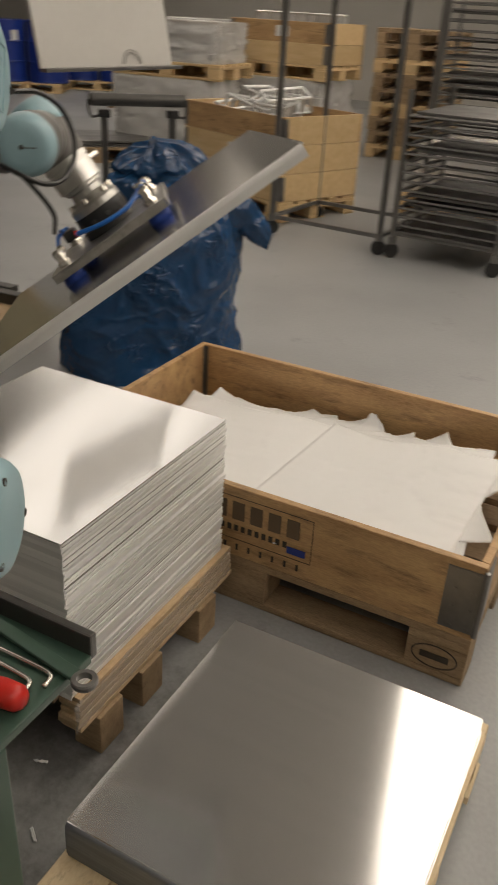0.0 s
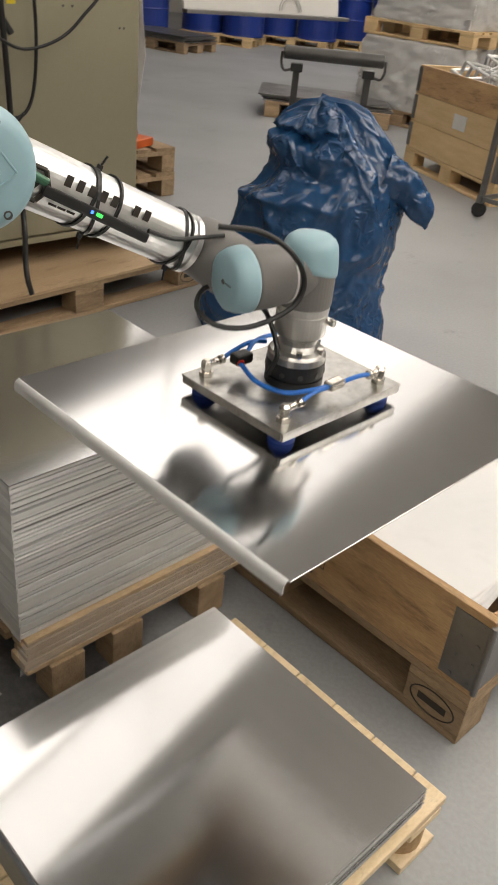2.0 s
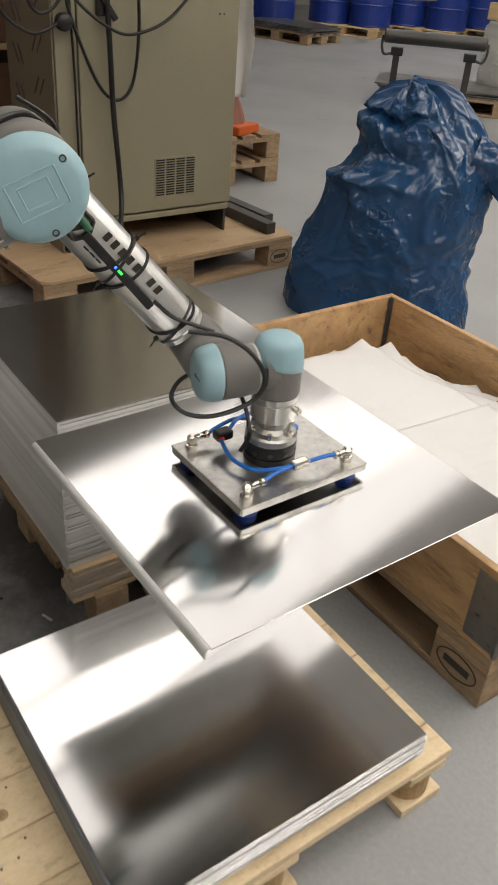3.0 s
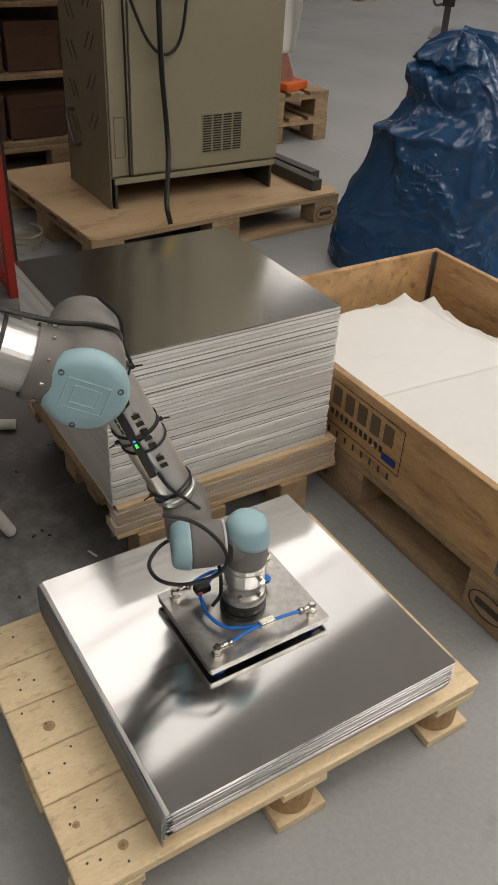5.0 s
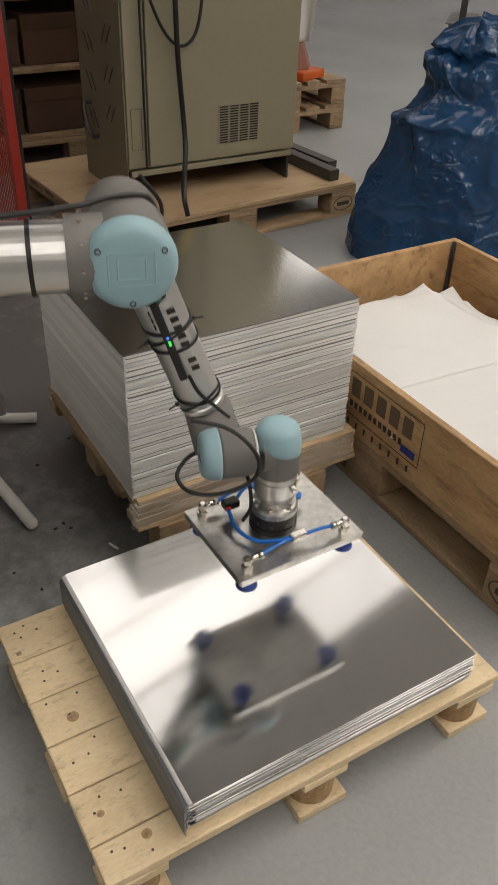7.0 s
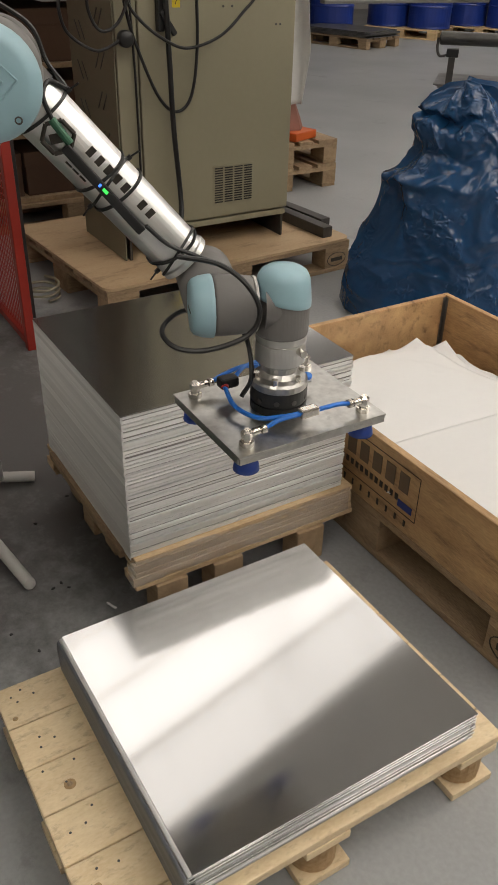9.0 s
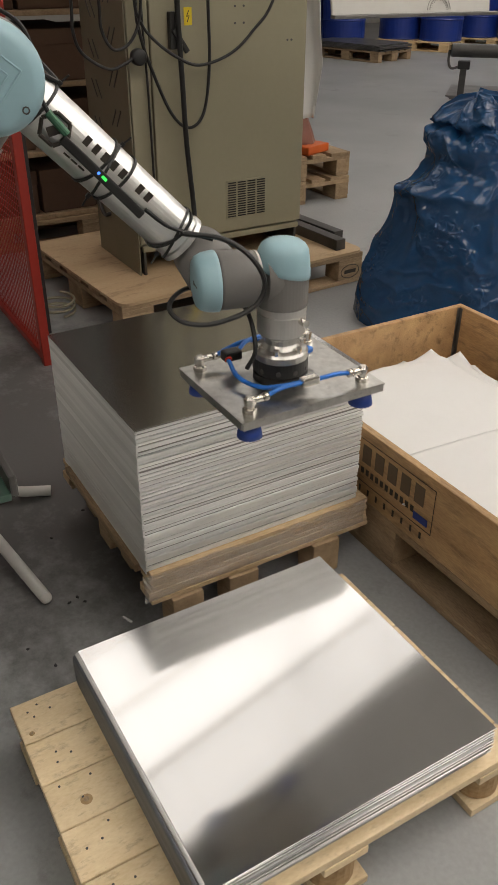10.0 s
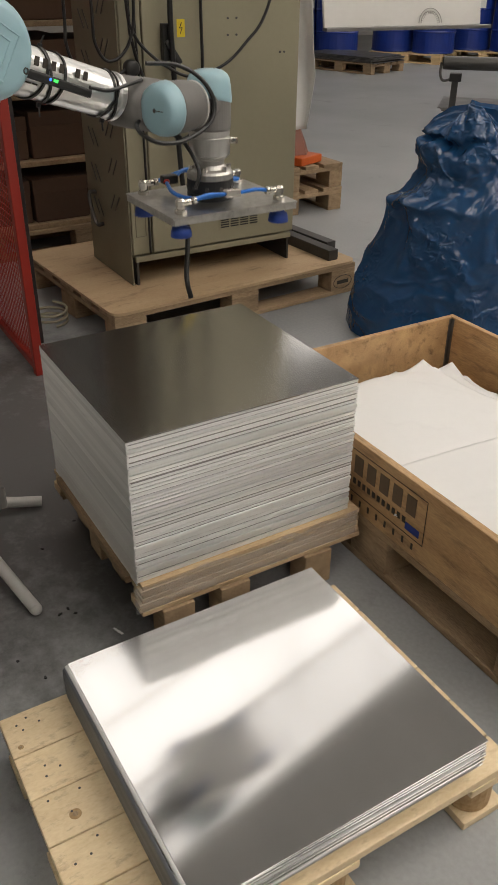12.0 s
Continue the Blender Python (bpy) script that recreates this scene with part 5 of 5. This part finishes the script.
def hanging_sack():
    bm = bmesh.new()
    bmesh.ops.create_grid(bm, x_segments=20, y_segments=40, size=0.5)
    for v in bm.verts:
        x, z = v.co.x, v.co.y
        v.co = Vector((x * 0.25 * (0.75 + 0.4 * (0.5 - z)) * (1 - 0.45 * max(0.0, -z - 0.22) / 0.28), 0.05 * math.sin(x * 9 + z * 4) + 0.03 * noise.noise(Vector((x * 5, z * 5, 1))), z * 1.10 + 1.05))
    ob = finish("plastic_cover", bm, COVER, None, True, pose(-2.48, 1.76, 0, 0, 0, 40))
    mod = ob.modifiers.new("thick", "SOLIDIFY")
    mod.thickness = 0.003
    return tagged(ob, "milky plastic cover hanging beside the pallets", "plastic cover")


hanging_sack()


# ---- far stock: drums, wrapped stacks, crates, racks ----
def drum():
    prof = [(0, 0), (0.28, 0), (0.288, 0.012), (0.283, 0.03), (0.283, 0.28), (0.292, 0.295), (0.283, 0.31), (0.283, 0.57), (0.292, 0.585), (0.283, 0.60), (0.283, 0.85), (0.288, 0.868), (0.28, 0.88), (0.27, 0.872), (0, 0.872)]
    e = finish("oil_drum", lathe([(q * 1.18, z * 1.05) for q, z in prof], 36), DRUMBLUE, None, False)
    part("label_bar", box(0.002, 0.11, 0.17, (0.3355, 0, 0.69), 0), WHITELABEL, e, "white paper label")
    return tagged(e, "dark blue steel drum standing on a pallet", "drum", "blue drums")


drum_pal = pallet("pine pallet under the blue drums", wood=PINE, m=pose(-9.35, 8.62, 0, 0, 0, 30))
one_drum = drum()
first = True
for k, (px, py) in enumerate(((-9.35, 8.62), (-8.95, 9.95), (-9.9, 7.1), (-8.5, 11.3))):
    m = pose(px, py, 0, 0, 0, 30)
    if k:
        copy_thing(drum_pal, m)
    for q, (dx, dy) in enumerate(((-0.345, -0.04), (0.345, -0.03))):
        dm = m @ pose(dx, dy, 0.1445, 0, 0, -75 + 20 * q + 25 * k)
        if first:
            one_drum.matrix_basis = dm
            first = False
        else:
            copy_thing(one_drum, dm)


def profile_stack(m, n=9):
    e = thing("profile_stack", "low stack of dark steel sheets on a pallet", "sheet stack", m, "far sheet stacks")
    r = random.Random(int(abs(m.translation.x) * 10))
    s = part("sheet", box(1.25, 0.75, 0.012, (0, 0, 0.006), 0.001), RACKMETAL, e)
    for k in range(1, n):
        share(s, "sheet", e, pose(r.uniform(-0.08, 0.08), r.uniform(-0.04, 0.04), k * 0.0165, 0, 0, r.uniform(-2, 2)))
    return e


copy_thing(far_pal, pose(-8.75, 7.0, 0, 0, 0, 15))
profile_stack(pose(-8.75, 7.0, 0.1445, 0, 0, 15), 5)
copy_thing(far_pal, pose(-4.05, 5.35, 0, 0, 0, 42))
profile_stack(pose(-4.05, 5.35, 0.1445, 0, 0, 42), 4)


def wrapped_stack(m, h, w=1.1, d=0.8, seed=1):
    """Layers of stamped panels under a crumpled skin of wrapping film."""
    e = thing("wrapped_stack", "stack of grey metal panels wrapped in clear film", "wrapped stack", m, "wrapped stacks")
    r = random.Random(seed)
    n = max(3, int(h / 0.115))
    s = part("panel", box(w - 0.06, d - 0.06, h / n * 0.78, (0, 0, h / n * 0.39), 0.008), SCRAP, e)
    gap = part("gap_slat", box(w - 0.12, d - 0.12, h / n * 0.2, (0, 0, h / n * 0.89), 0), OLDWOOD, e)
    for k in range(1, n):
        share(s, "panel", e, pose(r.uniform(-0.02, 0.02), r.uniform(-0.02, 0.02), k * h / n, 0, 0, r.uniform(-1.5, 1.5)))
        share(gap, "gap_slat", e, pose(0, 0, k * h / n))
    bm = bmesh.new()
    seg, rows = 90, 26
    g = []
    for j in range(rows + 1):
        z = h * 1.02 * j / rows
        row = []
        for i in range(seg):
            a = 2 * math.pi * i / seg
            c, q = math.cos(a), math.sin(a)
            k = (abs(c) ** 8 + abs(q) ** 8) ** (-1 / 8)
            o = 0.03 * noise.noise(Vector((c * 4, q * 4, z * 9 + seed))) + 0.03 * abs(noise.noise(Vector((c * 7, q * 7, z * 26 + seed))))
            row.append(bm.verts.new((c * k * (w / 2 + o), q * k * (d / 2 + o), z)))
        g.append(row)
    for a, b in zip(g, g[1:]):
        for i in range(seg):
            bm.faces.new((a[i], a[(i + 1) % seg], b[(i + 1) % seg], b[i]))
    bm.faces.new(g[-1])
    part("wrapping_film", bm, WRAPFILM, e, "crumpled clear wrapping film", smooth=True)
    return e


copy_thing(far_pal, pose(-3.55, 6.15, 0, 0, 0, 8))
wrapped_stack(pose(-3.55, 6.15, 0.146, 0, 0, 8), 0.60, seed=1)
copy_thing(drum_pal, pose(-3.5, 6.2, 0.764, 0, 0, 5))
wrapped_stack(pose(-3.5, 6.2, 0.91, 0, 0, 5), 0.36, seed=5)


def collar_crate(m, levels, label):
    e = thing("collar_crate", label, "wooden crate", m, "wooden crates")
    for k in range(levels):
        z = 0.1 + k * 0.198
        for y in (-0.39, 0.39):
            part("board", box(1.2, 0.02, 0.195, (0, y, z), 0.004), COLLARWOOD if k == levels - 1 else PINE, e)
        for x in (-0.59, 0.59):
            part("board", box(0.02, 0.758, 0.195, (x, 0, z), 0.004), PINE, e)
        for x in (-0.602, 0.602):
            bm = bmesh.new()
            add_box(bm, 0.045, 0.003, 0.17, (x - math.copysign(0.022, x), -0.402, z), 0.001)
            add_box(bm, 0.003, 0.045, 0.17, (x, -0.380, z), 0.001)
            part("corner_hinge", bm, RACKMETAL, e, "galvanised corner hinge")
    part("bottom", box(1.15, 0.75, 0.02, (0, 0, 0.012), 0), OLDWOOD, e)
    part("label_bar", box(0.16, 0.002, 0.10, (0.05, -0.4015, 0.3), 0), WHITELABEL, e, "white paper label")
    return e


CR = pose(-1.65, 4.56, 0, 0, 0, -22.5)
copy_thing(drum_pal, CR)
collar_crate(CR @ pose(0, 0, 0.1445), 3, "high brown wooden crate of three collars filled with metal parts")


def wire_basket(m, sx=0.42, sy=0.3, sz=0.16, seed=0):
    """A bright basket of bent strips, tipped among the others."""
    e = thing("metal_basket", "bright stamped metal bracket frame thrown in a crate", "metal part", m, "metal parts in the crate")
    for z in (0, sz):
        bm = bmesh.new()
        for a, b in (((-1, -1), (1, -1)), ((1, -1), (1, 1)), ((1, 1), (-1, 1)), ((-1, 1), (-1, -1))):
            add_rod(bm, (a[0] * sx / 2, a[1] * sy / 2, z), (b[0] * sx / 2, b[1] * sy / 2, z), 0.011, 6)
        part("rim", bm, SCRAP, e)
    r = random.Random(seed)
    for k in range(6):
        x = -sx / 2 + sx * k / 5
        for y in (-sy / 2, sy / 2):
            part("strip", box(0.03, 0.006, sz, (x, y, sz / 2), 0), SCRAP, e)
    part("floor_panel", box(sx, sy, 0.008, (0, 0, 0.0), 0), SCRAP, e)
    return e


r = random.Random(8)
for k in range(9):
    wire_basket(CR @ pose(r.uniform(-0.34, 0.34), r.uniform(-0.2, 0.2), 0.58 + 0.018 * k, r.uniform(-16, 16), r.uniform(-14, 14), r.uniform(0, 180)), 0.34, 0.24, 0.11, seed=k)

CR2 = pose(-2.75, 7.3, 0, 0, 0, -6)
copy_thing(far_pal, CR2)
wrapped_stack(CR2 @ pose(0, 0, 0.146), 0.62, seed=9)
copy_thing(drum_pal, CR2 @ pose(0, 0, 0.775))
collar_crate(CR2 @ pose(0, 0, 0.92), 2, "wooden crate on top of a wrapped stack with metal boxes")
for k in range(5):
    wire_basket(CR2 @ pose(-0.4 + k * 0.2, r.uniform(-0.1, 0.1), 1.27, 0, 0, r.uniform(-20, 20)), 0.18, 0.25, 0.12, seed=20 + k)


def caster(parent, x, y):
    w = part("caster", lathe([(0, -0.016), (0.042, -0.016), (0.048, -0.011), (0.048, 0.011), (0.042, 0.016), (0, 0.016)], 22, pose(x, y, 0.0485, 90, 0, 25)), BLACK, parent, "black swivel caster")
    part("fork", box(0.04, 0.05, 0.05, (x, y, 0.115), 0.004), RACKMETAL, w)


def trolley_frame():
    e = thing("trolley", "tall open steel trolley frame on casters", "trolley", pose(-0.72, 3.98, 0, 0, 0, -4))
    for x in (-0.41, 0.41):
        for y in (-0.34, 0.34):
            part("post", box(0.032, 0.032, 1.95, (x, y, 1.08), 0.003), RACKMETAL, e)
            caster(e, x, y)
    for z in (0.12, 2.0):
        for y in (-0.34, 0.34):
            part("rail", box(0.79, 0.026, 0.026, (0, y, z), 0.003), RACKMETAL, e)
        for x in (-0.41, 0.41):
            part("rail", box(0.026, 0.65, 0.026, (x, 0, z), 0.003), RACKMETAL, e)
    return e


trolley_frame()


def tray_rack(m, levels, top, trays=True, label="steel tray rack with many rails on casters", seed=3):
    e = thing("tray_rack", label, "tray rack", m, "tray racks")
    for x in (-0.34, 0.34):
        for y in (-0.4, 0.4):
            part("post", box(0.03, 0.03, top, (x, y, top / 2 + 0.1), 0.003), RACKMETAL, e)
            caster(e, x, y)
    r = random.Random(seed)
    s = part("side_rail", box(0.034, 0.78, 0.012, (0, 0, 0), 0.002), RACKMETAL, e, m=pose(-0.32, 0, 0.16))
    c = part("cross_rail", rod((-0.325, 0, 0), (0.325, 0, 0), 0.008, 8), RACKMETAL, e, m=pose(0, -0.4, 0.155))
    tr = part("tray", box(0.62, 0.74, 0.016, (0, 0, 0), 0.003), RACKMETAL, e, "flat steel tray", pose(0, 0, 0.175)) if trays else None
    for k in range(levels):
        z = 0.16 + k * (top - 0.15) / levels
        for x in (-0.32, 0.32):
            share(s, "side_rail", e, pose(x, 0, z))
        share(c, "cross_rail", e, pose(0, -0.4, z))
        share(c, "cross_rail", e, pose(0, 0.4, z))
        if trays and r.random() < 0.45:
            share(tr, "tray", e, pose(r.uniform(-0.01, 0.01), r.uniform(-0.1, 0.05), z + 0.016))
    return e


tray_rack(pose(0.12, 3.98, 0, 0, 0, -3), 14, 0.92)
tray_rack(pose(0.75, 4.9, 0, 0, 0, -5), 20, 1.7, seed=4)
tray_rack(pose(-0.55, 6.6, 0, 0, 0, 4), 22, 1.75, seed=6)
tray_rack(pose(0.45, 6.9, 0, 0, 0, 2), 22, 1.75, seed=9)
copy_thing(drum_pal, pose(-0.2, 5.5, 0, 0, 0, 80))
wrapped_stack(pose(-0.2, 5.5, 0.146, 0, 0, 80), 0.4, 1.0, 0.7, seed=12)
PILE = pose(-1.6, 8.2, 0, 0, 0, 95)
copy_thing(drum_pal, PILE)
for k in range(8):
    copy_thing(drum_pal if k in (2, 5) else far_pal, PILE @ pose(0.0, 0, 0.1445 * (k + 1), 0, 0, (-1) ** k * 0.8))
for k, (x, y, hh) in enumerate(((-6.0, 9.4, 0.9), (-4.8, 9.0, 1.1), (1.6, 7.6, 1.2))):
    copy_thing(far_pal, pose(x, y, 0, 0, 0, 10 * k))
    wrapped_stack(pose(x, y, 0.146, 0, 0, 10 * k), hh, seed=30 + k)


# ---- motion of arm and sheet ----
# seconds, wrist point x, y, z, turn of the gripper, roll of its joint (radians)
TOOL = [
    (0.0, 0.483, -0.507, 1.205, 0.636, -0.631), (0.2, 0.512, -0.455, 1.210, 0.575, -0.547), (0.35, 0.570, -0.405, 1.211, 0.48, -0.435), (0.5, 0.658, -0.350, 1.203, 0.340, -0.285), (0.62, 0.720, -0.312, 1.190, 0.265, -0.150),
    (0.9, 0.890, -0.307, 1.178, 0.06, 0.0), (1.2, 0.923, -0.320, 1.165, 0.01, 0.0), (1.5, 0.931, -0.333, 1.114, 0.01, 0.0), (2.0, 0.934, -0.361, 1.009, 0.012, 0.0),
    (2.5, 0.938, -0.388, 0.900, 0.015, 0.0), (3.0, 0.944, -0.420, 0.798, 0.015, 0.0), (3.5, 0.951, -0.448, 0.695, 0.015, 0.0), (3.7, 0.954, -0.457, 0.660, 0.012, 0.0),
    (4.2, 0.972, -0.490, 0.552, 0.01, 0.0), (4.7, 0.995, -0.540, 0.438, 0.01, 0.0), (4.95, 0.999, -0.556, 0.4025, 0.01, 0.0), (5.1, 0.999, -0.556, 0.406, 0.01, 0.0), (5.3, 1.000, -0.549, 0.438, 0.01, 0.0),
    (5.6, 0.998, -0.546, 0.437, 0.01, 0.0), (6.1, 0.999, -0.547, 0.437, 0.01, 0.0), (6.5, 0.988, -0.542, 0.466, 0.01, 0.0), (7.0, 0.975, -0.530, 0.560, 0.01, 0.0), (7.2, 0.975, -0.530, 0.616, 0.01, 0.0),
    (7.7, 0.980, -0.536, 0.770, 0.0, 0.0), (8.2, 0.990, -0.544, 0.895, -0.005, 0.0), (8.6, 0.996, -0.547, 0.934, -0.008, 0.0), (9.0, 0.996, -0.545, 0.939, -0.01, 0.0), (9.5, 0.973, -0.538, 0.948, -0.006, 0.0), (10.0, 0.930, -0.524, 0.975, -0.002, 0.0),
    (10.5, 0.846, -0.499, 1.003, 0.0, 0.0), (11.0, 0.747, -0.471, 1.048, 0.0, 0.0), (11.5, 0.642, -0.443, 1.109, 0.0, 0.0), (12.0, 0.537, -0.416, 1.168, 0.0, 0.0)]
HELD = (0.013, -0.015, -0.0265)


def tool_at(t):
    """The tool's row at t, on a soft curve through TOOL."""
    k = max(i for i in range(len(TOOL) - 1) if TOOL[i][0] <= t + 1e-9)
    a, b = np.array(TOOL[k]), np.array(TOOL[k + 1])
    p, q = np.array(TOOL[max(k - 1, 0)]), np.array(TOOL[min(k + 2, len(TOOL) - 1)])
    d = b[0] - a[0]
    s = (t - a[0]) / d
    va = (b - p) / (b[0] - p[0]) * d
    vb = (q - a) / (q[0] - a[0]) * d
    return ((2 * s ** 3 - 3 * s * s + 1) * a + (s ** 3 - 2 * s * s + s) * va + (3 * s * s - 2 * s ** 3) * b + (s ** 3 - s * s) * vb)[1:]


def basis(x, y, z, at):
    m = Matrix.Identity(4)
    for i, v in enumerate((x, y, z, at)):
        m.col[i].xyz = v
    return m


def arm_poses(t):
    """The poses of all links and of the sheet in the gripper at t, in the world."""
    x, y, z, yaw, lean = tool_at(t)
    p = Vector((x, y, z))
    dx, dy = x - BASE.x, y - BASE.y
    a = math.atan2(dy, dx) + math.atan2(OFF, math.sqrt(dx * dx + dy * dy - OFF * OFF))
    up = Vector((0, 0, 1))
    rad, side = Vector((math.cos(a), math.sin(a), 0)), Vector((-math.sin(a), math.cos(a), 0))
    up2 = up * math.cos(lean) - side * math.sin(lean)
    side2 = side * math.cos(lean) + up * math.sin(lean)
    w = p - WR * rad
    rw, zw = (w - BASE).dot(rad), w.z - BASE.z
    d = min(math.hypot(rw, zw), (ARM_A + ARM_F) * 0.999)
    lift = math.atan2(zw, rw) + math.acos((ARM_A ** 2 + d * d - ARM_F ** 2) / (2 * ARM_A * d))
    ua = rad * math.cos(lift) + up * math.sin(lift)
    el = BASE + ua * ARM_A
    wc = w + side * OFF
    fa = (wc - el).normalized()
    yr = yaw - a
    cx = rad * math.cos(yr) + side2 * math.sin(yr)
    cy = side2 * math.cos(yr) - rad * math.sin(yr)
    tool = basis(cx, cy, up2, p - up2 * DROP)
    return {"shoulder": basis(rad, side, up, BASE), "upper_arm": basis(ua, side, ua.cross(side), BASE), "forearm": basis(fa, side, fa.cross(side), el),
            "wrist": basis(rad, side, up, w), "tool_joint": basis(rad, side2, up2, p), "gripper_plate": tool, "sheet": tool @ Matrix.Translation(HELD)}


def motions():
    times = [i / 10 for i in range(121)]
    home = arm.matrix_basis.inverted()
    rows = {t: arm_poses(t) for t in times}
    for key, ob in links.items():
        walk(ob, [(t, home @ rows[t][key]) for t in times])
    for cup in cups:
        x, y = cup.location.x, cup.location.y
        walk(cup, [(0, pose(x, y, 0.0125)), (4.9, pose(x, y, 0.0125)), (5.15, pose(x, y, 0)), (12, pose(x, y, 0))])
    rest = pose(1.011, -0.570, 0.2125, 0, 0, 0.3)
    walk(held_sheet, [(t, rows[t]["sheet"]) for t in times if t < 4.9] + [(5.0, rest), (12.0, rest)])


motions()
